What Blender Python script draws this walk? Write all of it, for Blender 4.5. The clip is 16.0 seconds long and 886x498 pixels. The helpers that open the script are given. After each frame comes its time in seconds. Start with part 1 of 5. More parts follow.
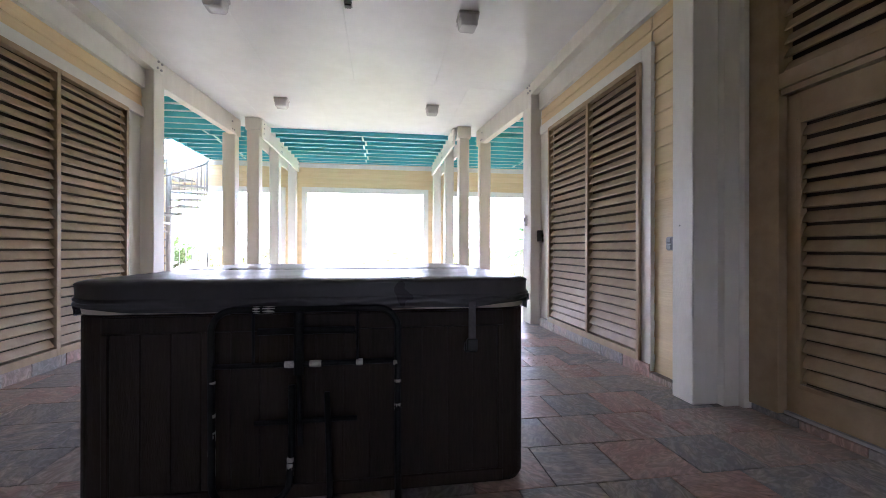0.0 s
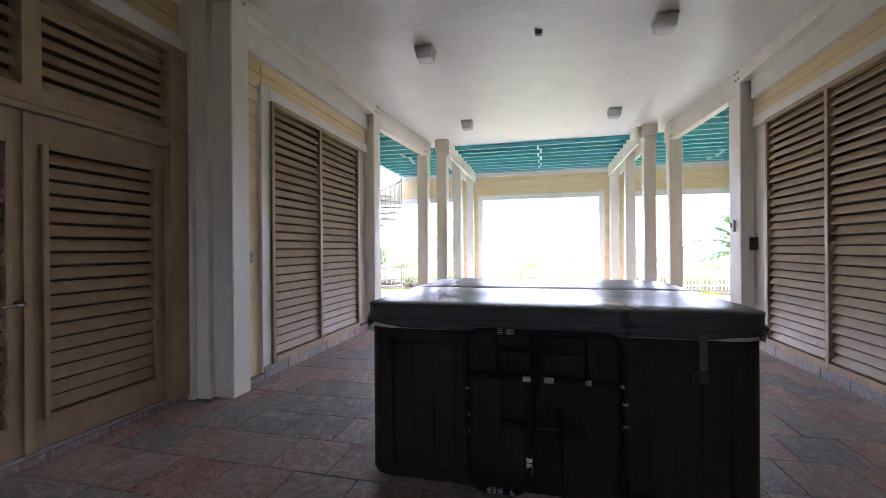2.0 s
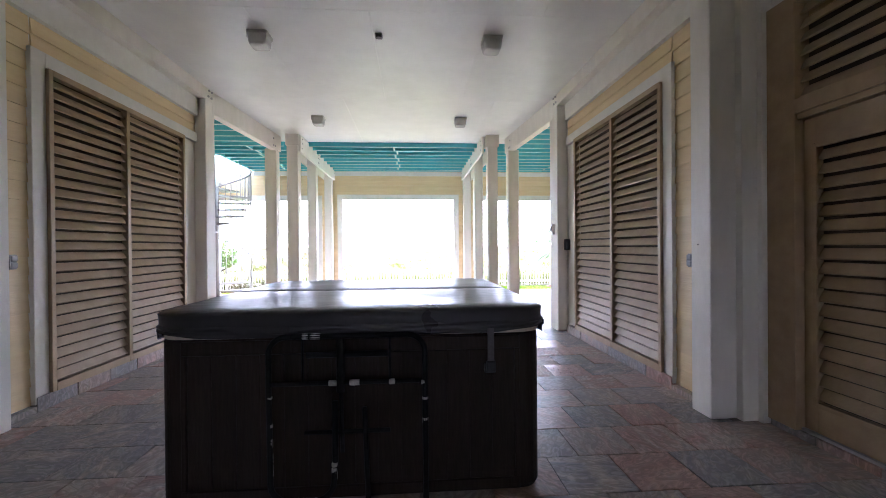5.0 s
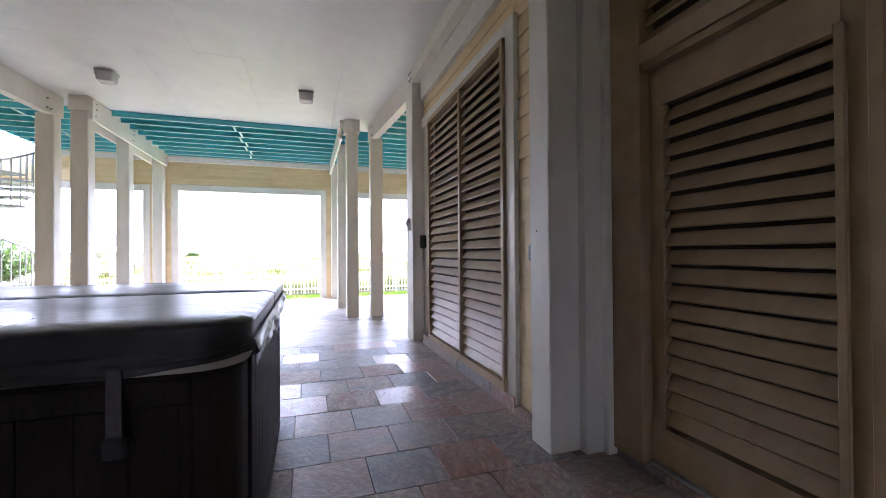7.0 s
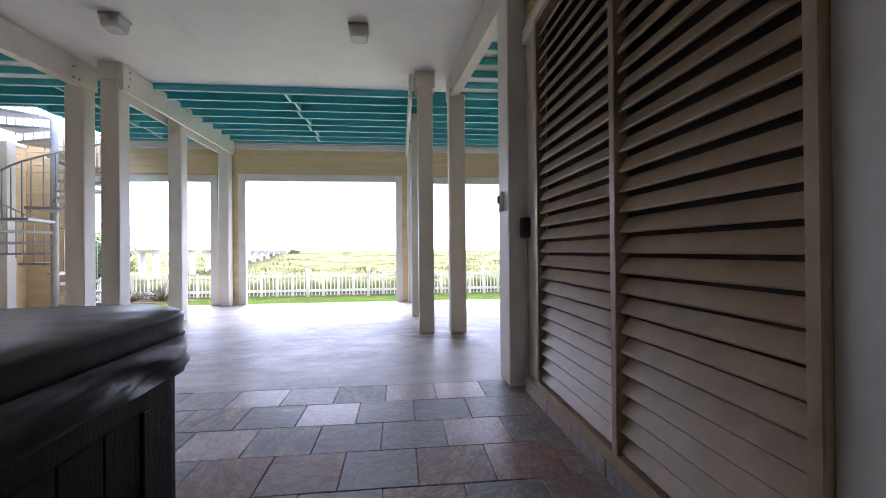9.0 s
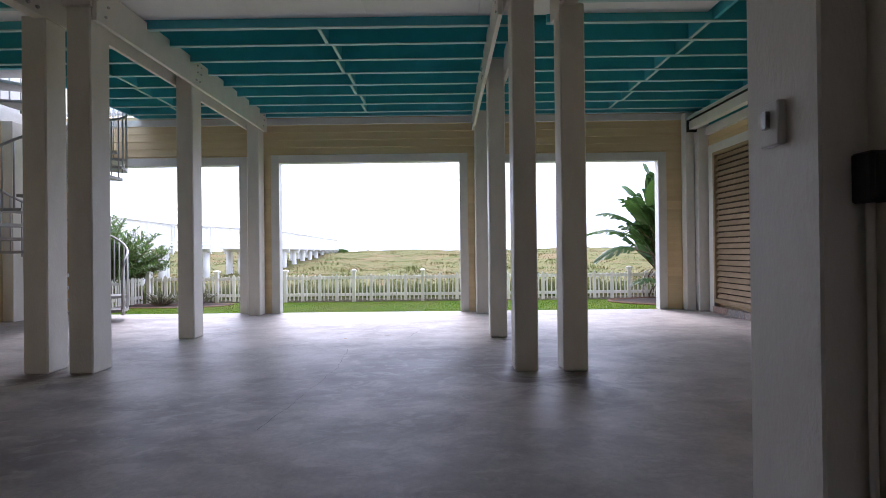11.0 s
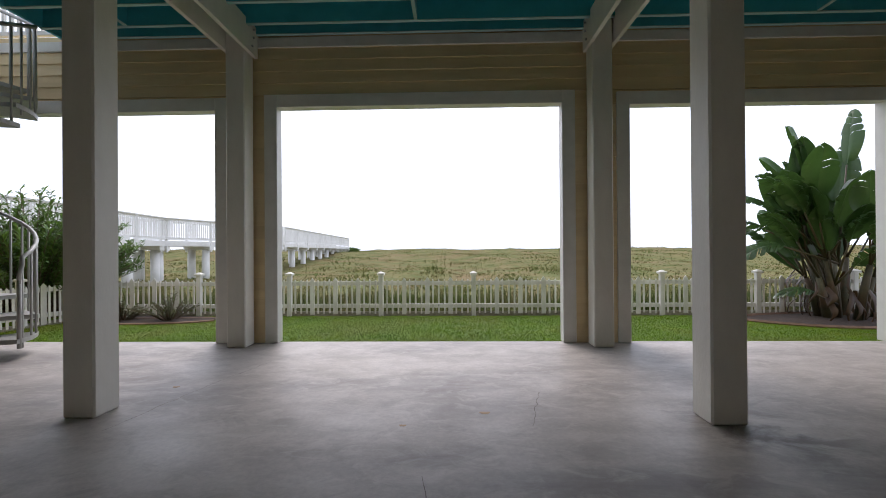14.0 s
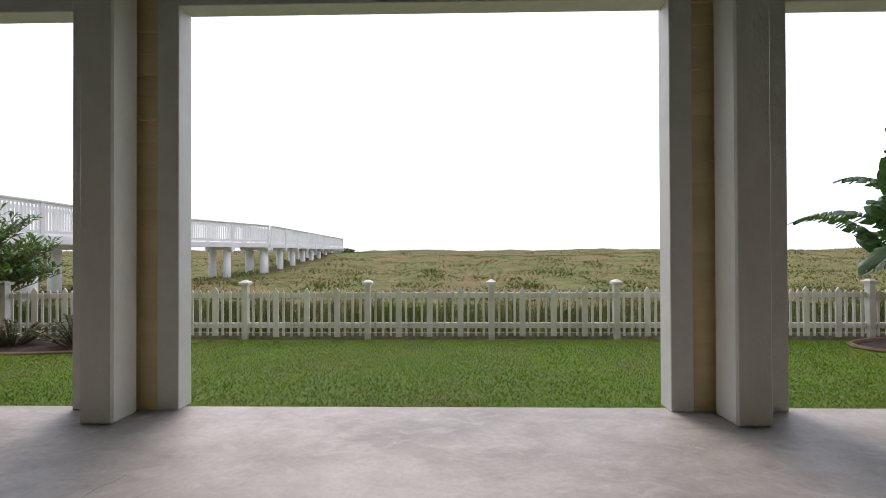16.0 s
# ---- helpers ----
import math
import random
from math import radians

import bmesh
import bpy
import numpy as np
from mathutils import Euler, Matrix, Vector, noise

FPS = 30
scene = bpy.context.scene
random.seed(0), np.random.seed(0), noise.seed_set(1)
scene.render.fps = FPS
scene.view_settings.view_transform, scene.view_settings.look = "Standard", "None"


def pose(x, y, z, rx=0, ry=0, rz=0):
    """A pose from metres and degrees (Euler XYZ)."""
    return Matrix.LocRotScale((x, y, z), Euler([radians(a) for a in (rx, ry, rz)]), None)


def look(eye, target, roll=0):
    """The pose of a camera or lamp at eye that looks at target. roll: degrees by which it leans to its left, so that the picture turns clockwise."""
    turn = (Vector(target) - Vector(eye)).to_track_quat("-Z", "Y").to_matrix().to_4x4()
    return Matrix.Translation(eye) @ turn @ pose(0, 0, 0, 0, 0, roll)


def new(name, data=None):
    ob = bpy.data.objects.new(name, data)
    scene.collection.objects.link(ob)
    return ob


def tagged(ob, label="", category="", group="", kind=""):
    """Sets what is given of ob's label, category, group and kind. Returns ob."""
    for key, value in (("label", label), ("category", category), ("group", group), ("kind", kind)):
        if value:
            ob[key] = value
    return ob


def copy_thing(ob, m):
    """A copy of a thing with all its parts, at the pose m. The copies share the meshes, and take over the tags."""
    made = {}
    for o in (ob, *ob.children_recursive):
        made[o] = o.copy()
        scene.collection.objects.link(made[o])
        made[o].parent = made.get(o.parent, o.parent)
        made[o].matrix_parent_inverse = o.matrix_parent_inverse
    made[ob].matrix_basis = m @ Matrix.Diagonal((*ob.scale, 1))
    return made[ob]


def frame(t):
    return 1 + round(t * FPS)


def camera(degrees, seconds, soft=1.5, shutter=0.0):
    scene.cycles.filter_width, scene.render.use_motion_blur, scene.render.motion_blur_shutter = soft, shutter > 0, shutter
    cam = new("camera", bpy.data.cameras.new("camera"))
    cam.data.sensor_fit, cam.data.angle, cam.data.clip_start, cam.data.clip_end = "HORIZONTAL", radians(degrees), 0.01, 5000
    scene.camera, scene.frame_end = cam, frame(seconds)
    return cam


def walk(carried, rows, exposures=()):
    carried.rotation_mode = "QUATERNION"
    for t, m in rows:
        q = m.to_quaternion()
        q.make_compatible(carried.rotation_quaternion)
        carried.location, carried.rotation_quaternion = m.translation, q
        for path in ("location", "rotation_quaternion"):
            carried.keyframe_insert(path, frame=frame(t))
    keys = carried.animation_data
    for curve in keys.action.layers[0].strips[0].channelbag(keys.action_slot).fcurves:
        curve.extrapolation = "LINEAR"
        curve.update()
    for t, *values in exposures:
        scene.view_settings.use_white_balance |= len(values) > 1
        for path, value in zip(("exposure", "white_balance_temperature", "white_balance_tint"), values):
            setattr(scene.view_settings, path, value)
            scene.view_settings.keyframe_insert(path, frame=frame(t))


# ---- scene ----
cam = camera(94.4, 16.0, soft=0.8)
PATH = [
    (0, (0.216, 2.503, 1.149), (0.518, 4.48, 1.15), 0.1),
    (0.5, (0.215, 2.392, 1.255), (0.345, 4.388, 1.25), -0.0),
    (1, (0.133, 2.311, 1.329), (0.157, 4.31, 1.318), -0.2),
    (1.5, (0.025, 2.264, 1.329), (-0.085, 4.261, 1.321), -0.3),
    (2, (-0.091, 2.221, 1.321), (-0.563, 4.164, 1.318), -0.4),
    (2.5, (-0.153, 2.201, 1.308), (-0.978, 4.022, 1.311), -0.5),
    (3, (-0.134, 2.228, 1.307), (-1.075, 3.993, 1.31), -0.9),
    (3.5, (-0.052, 2.272, 1.303), (-0.985, 4.042, 1.304), -0.6),
    (4, (0.047, 2.285, 1.319), (-0.597, 4.179, 1.313), -0.7),
    (4.5, (0.138, 2.265, 1.333), (-0.094, 4.251, 1.322), -0.6),
    (5, (0.24, 2.25, 1.334), (0.385, 4.245, 1.324), -0.5),
    (5.2, (0.288, 2.243, 1.339), (0.581, 4.222, 1.328), -0.4),
    (7.3, (1.275, 3.362, 1.198), (1.905, 5.26, 1.214), -0.4),
    (7.5, (1.356, 3.542, 1.198), (1.974, 5.445, 1.208), -0.5),
    (8, (1.497, 4.027, 1.186), (2.046, 5.95, 1.196), -0.5),
    (8.5, (1.575, 4.57, 1.18), (1.978, 6.529, 1.189), -0.5),
    (9, (1.57, 5.098, 1.164), (1.779, 7.087, 1.173), -0.5),
    (9.5, (1.589, 5.627, 1.16), (1.718, 7.623, 1.162), -0.4),
    (9.7, (1.563, 5.829, 1.153), (1.65, 7.827, 1.151), -0.5),
    (11.8, (0.974, 7.803, 1.125), (0.923, 9.802, 1.136), -0.5),
    (12, (0.923, 7.963, 1.141), (0.854, 9.962, 1.149), -0.4),
    (12.5, (0.714, 8.384, 1.151), (0.639, 10.383, 1.158), -0.3),
    (13, (0.541, 8.885, 1.114), (0.465, 10.883, 1.121), -0.3),
    (13.5, (0.348, 9.354, 1.095), (0.279, 11.353, 1.1), -0.4),
    (14, (0.22, 9.886, 1.075), (0.168, 11.885, 1.081), -0.4),
    (14.5, (0.12, 10.412, 1.081), (0.076, 12.412, 1.09), -0.4),
    (15, (0.111, 10.922, 1.053), (0.061, 12.921, 1.069), -0.5),
    (15.5, (0.051, 11.411, 1.073), (0.01, 13.411, 1.085), -0.4),
    (16, (0.008, 11.877, 1.077), (-0.028, 13.877, 1.089), -0.2),
]
walk(cam, [(t, look(eye, target, roll)) for t, eye, target, roll in PATH],
     exposures=((0.0, 3.60, 5630, 28), (1.5, 3.42, 5630, 28), (3.0, 3.30, 5630, 28), (5.2, 3.38, 5630, 28), (7.5, 2.9, 5650, 28), (9.5, 1.85, 5600, 28), (12.0, 0.48, 5900, 23), (14.5, -0.06, 6350, 18), (16.0, -0.15, 6450, 18)))

# ---- world, sun, exposure ----
world = bpy.data.worlds.new("world")
scene.world = world
world.use_nodes = True
wt = world.node_tree
wt.nodes.clear()
w_out = wt.nodes.new("ShaderNodeOutputWorld")
w_bg = wt.nodes.new("ShaderNodeBackground")
w_sky = wt.nodes.new("ShaderNodeTexSky")
w_mix = wt.nodes.new("ShaderNodeMix")
w_sky.sky_type = "NISHITA"
w_sky.sun_disc = False
w_sky.sun_elevation = radians(52)
w_sky.sun_rotation = radians(-20)
w_sky.dust_density = 3.0
w_sky.air_density = 1.2
w_mix.data_type = "RGBA"
w_mix.inputs["Factor"].default_value = 0.86
w_mix.inputs["B"].default_value = (8.9, 9.6, 10.6, 1)
wt.links.new(w_sky.outputs["Color"], w_mix.inputs["A"])
wt.links.new(w_mix.outputs["Result"], w_bg.inputs["Color"])
w_bg.inputs["Strength"].default_value = 0.15
wt.links.new(w_bg.outputs["Background"], w_out.inputs["Surface"])

sun_data = bpy.data.lights.new("sun", "SUN")
sun_data.energy = 2.0
sun_data.angle = radians(25)
sun_data.color = (1.0, 0.96, 0.9)
sun = new("sun", sun_data)
sun.matrix_world = look((-8, 40, 40), (0, 10, 0))


# ---- materials ----
def material(name, c1, c2, scale=6.0, rough=0.6, bump=0.0, bump_scale=60.0, metallic=0.0, stain=None, stain_scale=0.7, stain_amount=0.5,
             stretch=(1, 1, 1), per_object=0.0, spec=0.5, rough_var=0.0, island=0.0):
    """A procedural surface: fine grain between two colours, a larger stain, bump and variation of gloss."""
    m = bpy.data.materials.new(name)
    m.use_nodes = True
    nt = m.node_tree
    n, l = nt.nodes, nt.links
    bs = n["Principled BSDF"]
    bs.inputs["Roughness"].default_value = rough
    bs.inputs["Metallic"].default_value = metallic
    bs.inputs["Specular IOR Level"].default_value = spec
    tc = n.new("ShaderNodeTexCoord")
    mp = n.new("ShaderNodeMapping")
    mp.inputs["Scale"].default_value = stretch
    oi = n.new("ShaderNodeObjectInfo")
    l.new(tc.outputs["Object"], mp.inputs["Vector"])
    vec = mp.outputs["Vector"]
    if per_object or island:
        rnd = oi.outputs["Random"]
        if island:
            rnd = n.new("ShaderNodeNewGeometry").outputs["Random Per Island"]
    if per_object:
        mul = n.new("ShaderNodeMath")
        mul.operation = "MULTIPLY"
        mul.inputs[1].default_value = 37.0
        l.new(rnd, mul.inputs[0])
        add = n.new("ShaderNodeVectorMath")
        l.new(vec, add.inputs[0])
        l.new(mul.outputs[0], add.inputs[1])
        vec = add.outputs["Vector"]
    nz = n.new("ShaderNodeTexNoise")
    nz.inputs["Scale"].default_value = scale
    nz.inputs["Detail"].default_value = 6
    nz.inputs["Roughness"].default_value = 0.62
    l.new(vec, nz.inputs["Vector"])
    ramp = n.new("ShaderNodeValToRGB")
    ramp.color_ramp.elements[0].color = (*c1, 1)
    ramp.color_ramp.elements[1].color = (*c2, 1)
    ramp.color_ramp.elements[0].position = 0.32
    ramp.color_ramp.elements[1].position = 0.68
    l.new(nz.outputs["Fac"], ramp.inputs["Fac"])
    col = ramp.outputs["Color"]
    if stain:
        sz = n.new("ShaderNodeTexNoise")
        sz.inputs["Scale"].default_value = stain_scale
        sz.inputs["Detail"].default_value = 5
        sz.inputs["Distortion"].default_value = 0.6
        l.new(vec, sz.inputs["Vector"])
        mr = n.new("ShaderNodeMapRange")
        mr.inputs["From Min"].default_value = 0.45
        mr.inputs["From Max"].default_value = 0.7
        mr.inputs["To Max"].default_value = stain_amount
        l.new(sz.outputs["Fac"], mr.inputs["Value"])
        mx = n.new("ShaderNodeMix")
        mx.data_type = "RGBA"
        l.new(mr.outputs["Result"], mx.inputs["Factor"])
        l.new(col, mx.inputs["A"])
        mx.inputs["B"].default_value = (*stain, 1)
        col = mx.outputs["Result"]
    if per_object or island:
        hs = n.new("ShaderNodeHueSaturation")
        mr2 = n.new("ShaderNodeMapRange")
        amount = per_object or island
        mr2.inputs["To Min"].default_value = 1 - amount
        mr2.inputs["To Max"].default_value = 1 + amount
        l.new(rnd, mr2.inputs["Value"])
        l.new(mr2.outputs["Result"], hs.inputs["Value"])
        l.new(col, hs.inputs["Color"])
        col = hs.outputs["Color"]
    l.new(col, bs.inputs["Base Color"])
    if rough_var:
        rv = n.new("ShaderNodeMapRange")
        rv.inputs["From Min"].default_value = 0.3
        rv.inputs["From Max"].default_value = 0.7
        rv.inputs["To Min"].default_value = max(0.03, rough - rough_var)
        rv.inputs["To Max"].default_value = min(1, rough + rough_var)
        rz = n.new("ShaderNodeTexNoise")
        rz.inputs["Scale"].default_value = scale * 0.35
        rz.inputs["Detail"].default_value = 4
        l.new(vec, rz.inputs["Vector"])
        l.new(rz.outputs["Fac"], rv.inputs["Value"])
        l.new(rv.outputs["Result"], bs.inputs["Roughness"])
    if bump:
        bz = n.new("ShaderNodeTexNoise")
        bz.inputs["Scale"].default_value = bump_scale
        bz.inputs["Detail"].default_value = 4
        l.new(vec, bz.inputs["Vector"])
        bp = n.new("ShaderNodeBump")
        bp.inputs["Strength"].default_value = bump
        bp.inputs["Distance"].default_value = 0.01
        l.new(bz.outputs["Fac"], bp.inputs["Height"])
        l.new(bp.outputs["Normal"], bs.inputs["Normal"])
    return m


M_WHITE = material("white_paint", (0.80, 0.765, 0.68), (0.86, 0.825, 0.74), 9, 0.5, 0.16, 75, stain=(0.60, 0.575, 0.50), stain_scale=1.3, stain_amount=0.3, stretch=(1, 1, 0.35))
M_CEIL = material("ceiling_paint", (0.80, 0.80, 0.775), (0.86, 0.86, 0.835), 3, 0.38, 0.04, 25)
M_TRIM = material("trim_paint", (0.77, 0.75, 0.69), (0.83, 0.81, 0.75), 8, 0.4, 0.15, 70, stain=(0.6, 0.58, 0.52), stain_scale=1.5, stain_amount=0.25)
M_YELLOW = material("yellow_siding_paint", (0.79, 0.615, 0.345), (0.86, 0.695, 0.415), 5, 0.5, 0.3, 30, stain=(0.62, 0.47, 0.25), stain_scale=1.2, stain_amount=0.35, stretch=(0.25, 0.25, 2.5), per_object=0.04)
M_TAN = material("tan_louvre_paint", (0.37, 0.265, 0.155), (0.46, 0.34, 0.205), 7, 0.45, 0.15, 50, stain=(0.30, 0.21, 0.12), stain_scale=1.5, stain_amount=0.3, per_object=0.05, spec=0.35)
M_TEAL = material("turquoise_paint", (0.07, 0.46, 0.53), (0.09, 0.54, 0.61), 5, 0.5, 0.1, 40, stain=(0.055, 0.37, 0.44), stain_scale=0.9, stain_amount=0.4)
M_TEALPALE = material("pale_turquoise", (0.42, 0.66, 0.62), (0.52, 0.72, 0.68), 6, 0.45, 0.1, 40)
# dark brown that stands in for the shade between louvre slats
M_GAPSHADE = material("gap_shade", (0.07, 0.055, 0.038), (0.09, 0.07, 0.05), 5, 0.9)
M_STAIN = material("rust_stain", (0.32, 0.19, 0.09), (0.45, 0.30, 0.16), 20, 0.5)
M_GROUT = material("grout", (0.15, 0.13, 0.115), (0.26, 0.225, 0.20), 20, 0.8, 0.2, 150)
M_CABINET = material("spa_cabinet", (0.020, 0.0135, 0.009), (0.034, 0.024, 0.017), 14, 0.55, 0.3, 60, stretch=(6, 6, 0.5), per_object=0.1, spec=0.18)
M_VINYL = material("vinyl_cover", (0.036, 0.035, 0.035), (0.052, 0.050, 0.050), 5, 0.33, 0.22, 16, stain=(0.085, 0.082, 0.082), stain_scale=2.2, stain_amount=0.3, rough_var=0.08, spec=0.4)
M_BEIGE = material("acrylic_rim", (0.50, 0.44, 0.34), (0.58, 0.51, 0.41), 6, 0.35)
M_BLACK = material("black_enamel", (0.006, 0.006, 0.006), (0.012, 0.012, 0.012), 18, 0.6, 0.3, 90, spec=0.2)
M_PEEL = material("peeling_paint", (0.40, 0.38, 0.33), (0.68, 0.66, 0.60), 40, 0.7, 0.4, 150)
M_STRAP = material("webbing", (0.07, 0.065, 0.06), (0.10, 0.095, 0.09), 80, 0.7, 0.3, 200)
M_METAL = material("galvanised_steel", (0.42, 0.42, 0.41), (0.55, 0.55, 0.54), 12, 0.45, 0.1, 80, metallic=0.6, stain=(0.33, 0.30, 0.26), stain_scale=3, stain_amount=0.4)
M_ALU = material("painted_aluminium", (0.36, 0.355, 0.33), (0.45, 0.445, 0.42), 9, 0.42, 0.05, 60, stain=(0.40, 0.38, 0.34), stain_scale=2, stain_amount=0.4, per_object=0.05)
M_CHROME = material("satin_nickel", (0.55, 0.54, 0.52), (0.65, 0.64, 0.62), 30, 0.25, metallic=1.0)
M_GREY = material("grey_box", (0.30, 0.305, 0.30), (0.40, 0.40, 0.395), 20, 0.5)
M_LAMPBASE = material("lamp_base", (0.46, 0.45, 0.43), (0.54, 0.53, 0.51), 12, 0.5)
M_PLASTIC = material("black_plastic", (0.012, 0.012, 0.013), (0.022, 0.022, 0.024), 20, 0.45)
M_LAWNSOIL = material("lawn_soil", (0.07, 0.13, 0.010), (0.11, 0.18, 0.02), 14, 0.9, 0.5, 60, stain=(0.15, 0.12, 0.06), stain_scale=1.2, stain_amount=0.4)
M_LAWN = material("lawn_blades", (0.10, 0.205, 0.008), (0.19, 0.30, 0.014), 2.2, 0.8, spec=0.1, stain=(0.22, 0.20, 0.05), stain_scale=0.8, stain_amount=0.6, island=0.18)
M_DUNE = material("dune_ground", (0.09, 0.115, 0.035), (0.20, 0.175, 0.075), 0.9, 0.95, 0.5, 8, stain=(0.24, 0.145, 0.085), stain_scale=0.25, stain_amount=0.6, spec=0.08)
M_DUNEGRASS = material("dune_grass", (0.080, 0.125, 0.026), (0.21, 0.19, 0.07), 0.5, 0.9, spec=0.08, stain=(0.20, 0.115, 0.07), stain_scale=0.22, stain_amount=0.6, island=0.3)
M_TALLGRASS = material("tall_grass", (0.05, 0.09, 0.02), (0.13, 0.15, 0.045), 0.8, 0.85, spec=0.1, stain=(0.22, 0.16, 0.09), stain_scale=0.6, stain_amount=0.6, island=0.4)
M_FENCE = material("weathered_white_fence", (0.62, 0.61, 0.57), (0.74, 0.73, 0.69), 10, 0.6, 0.3, 60, stain=(0.42, 0.42, 0.33), stain_scale=2.5, stain_amount=0.6, stretch=(1, 1, 0.5), per_object=0.06)
M_FENCEDIRT = material("mossy_board", (0.16, 0.15, 0.10), (0.34, 0.33, 0.27), 16, 0.8, 0.4, 60, per_object=0.15)
M_PIER = material("white_pier_paint", (0.70, 0.70, 0.68), (0.80, 0.80, 0.78), 2, 0.55, stain=(0.55, 0.55, 0.52), stain_scale=0.8, stain_amount=0.4)
M_MULCH = material("mulch", (0.022, 0.015, 0.011), (0.06, 0.04, 0.029), 30, 0.95, 0.8, 40)
M_EDGING = material("rusty_edging", (0.15, 0.085, 0.055), (0.23, 0.14, 0.10), 12, 0.8, 0.3, 60)


def leaf_material(name, c1, c2, scale=4.0, island=0.25, rough=0.38):
    """Leaf surface that lets some light through."""
    m = material(name, c1, c2, scale, rough, 0.1, 40, island=island)
    bs = m.node_tree.nodes["Principled BSDF"]
    tr = m.node_tree.nodes.new("ShaderNodeBsdfTranslucent")
    mx = m.node_tree.nodes.new("ShaderNodeMixShader")
    out = m.node_tree.nodes["Material Output"]
    mx.inputs[0].default_value = 0.22
    tr.inputs["Color"].default_value = (c2[0] * 1.4, c2[1] * 1.4, c2[2], 1)
    m.node_tree.links.new(bs.outputs[0], mx.inputs[1])
    m.node_tree.links.new(tr.outputs[0], mx.inputs[2])
    m.node_tree.links.new(mx.outputs[0], out.inputs["Surface"])
    return m


M_BANANA = leaf_material("banana_leaf", (0.024, 0.062, 0.018), (0.055, 0.115, 0.032), 3)
M_DRYLEAF = leaf_material("withered_leaf", (0.035, 0.019, 0.010), (0.085, 0.048, 0.024), 6)
M_STEM = material("banana_stem", (0.030, 0.030, 0.012), (0.07, 0.062, 0.024), 6, 0.6, 0.3, 40, stain=(0.10, 0.045, 0.025), stain_scale=3, stain_amount=0.7, per_object=0.2)
M_OLEANDER = leaf_material("oleander_leaf", (0.05, 0.115, 0.024), (0.115, 0.20, 0.045), 3, 0.45)
M_SHRUB = leaf_material("shrub_leaf", (0.05, 0.075, 0.025), (0.11, 0.12, 0.045), 3, 0.4)
M_TWIG = material("twig", (0.10, 0.075, 0.05), (0.16, 0.12, 0.08), 20, 0.8)


def slate_material():
    """Slate tile: each tile takes its own tone from rust pink through brown to blue grey, with drifting veins."""
    m = bpy.data.materials.new("slate_tile")
    m.use_nodes = True
    n, l = m.node_tree.nodes, m.node_tree.links
    bs = n["Principled BSDF"]
    tc, oi = n.new("ShaderNodeTexCoord"), n.new("ShaderNodeObjectInfo")
    mul = n.new("ShaderNodeMath")
    mul.operation = "MULTIPLY"
    mul.inputs[1].default_value = 61.0
    l.new(oi.outputs["Random"], mul.inputs[0])
    rot = n.new("ShaderNodeVectorRotate")
    rot.rotation_type = "Z_AXIS"
    l.new(tc.outputs["Object"], rot.inputs["Vector"])
    l.new(mul.outputs[0], rot.inputs["Angle"])
    add = n.new("ShaderNodeVectorMath")
    l.new(rot.outputs["Vector"], add.inputs[0])
    l.new(mul.outputs[0], add.inputs[1])
    mp = n.new("ShaderNodeMapping")
    mp.inputs["Scale"].default_value = (1.0, 1.9, 1.0)
    l.new(add.outputs["Vector"], mp.inputs["Vector"])
    tone = n.new("ShaderNodeValToRGB")
    tone.color_ramp.interpolation = "LINEAR"
    cols = ((0.0, (0.29, 0.155, 0.12)), (0.2, (0.36, 0.235, 0.19)), (0.42, (0.30, 0.255, 0.22)), (0.62, (0.22, 0.215, 0.215)), (0.8, (0.38, 0.315, 0.27)), (1.0, (0.34, 0.21, 0.175)))
    e = tone.color_ramp.elements
    e[0].position, e[0].color = cols[0][0], (*cols[0][1], 1)
    e[1].position, e[1].color = cols[-1][0], (*cols[-1][1], 1)
    for p, c in cols[1:-1]:
        e.new(p).color = (*c, 1)
    nz = n.new("ShaderNodeTexNoise")
    nz.inputs["Scale"].default_value = 2.6
    nz.inputs["Detail"].default_value = 8
    nz.inputs["Distortion"].default_value = 1.4
    l.new(mp.outputs["Vector"], nz.inputs["Vector"])
    mix = n.new("ShaderNodeMath")
    mix.operation = "MULTIPLY_ADD"
    mix.inputs[1].default_value = 0.75
    l.new(nz.outputs["Fac"], mix.inputs[0])
    off = n.new("ShaderNodeMath")
    off.operation = "MULTIPLY_ADD"
    off.inputs[1].default_value = 0.8
    off.inputs[2].default_value = -0.28
    l.new(oi.outputs["Random"], off.inputs[0])
    l.new(off.outputs[0], mix.inputs[2])
    l.new(mix.outputs[0], tone.inputs["Fac"])
    vein = n.new("ShaderNodeTexNoise")
    vein.inputs["Scale"].default_value = 9
    vein.inputs["Detail"].default_value = 8
    vein.inputs["Distortion"].default_value = 2.5
    l.new(mp.outputs["Vector"], vein.inputs["Vector"])
    vr = n.new("ShaderNodeMapRange")
    vr.inputs["From Min"].default_value = 0.42
    vr.inputs["From Max"].default_value = 0.66
    vr.inputs["To Min"].default_value = 0.9
    vr.inputs["To Max"].default_value = 1.5
    l.new(vein.outputs["Fac"], vr.inputs["Value"])
    hs = n.new("ShaderNodeHueSaturation")
    l.new(vr.outputs["Result"], hs.inputs["Value"])
    l.new(tone.outputs["Color"], hs.inputs["Color"])
    l.new(hs.outputs["Color"], bs.inputs["Base Color"])
    rr = n.new("ShaderNodeMapRange")
    rr.inputs["To Min"].default_value = 0.14
    rr.inputs["To Max"].default_value = 0.50
    l.new(vein.outputs["Fac"], rr.inputs["Value"])
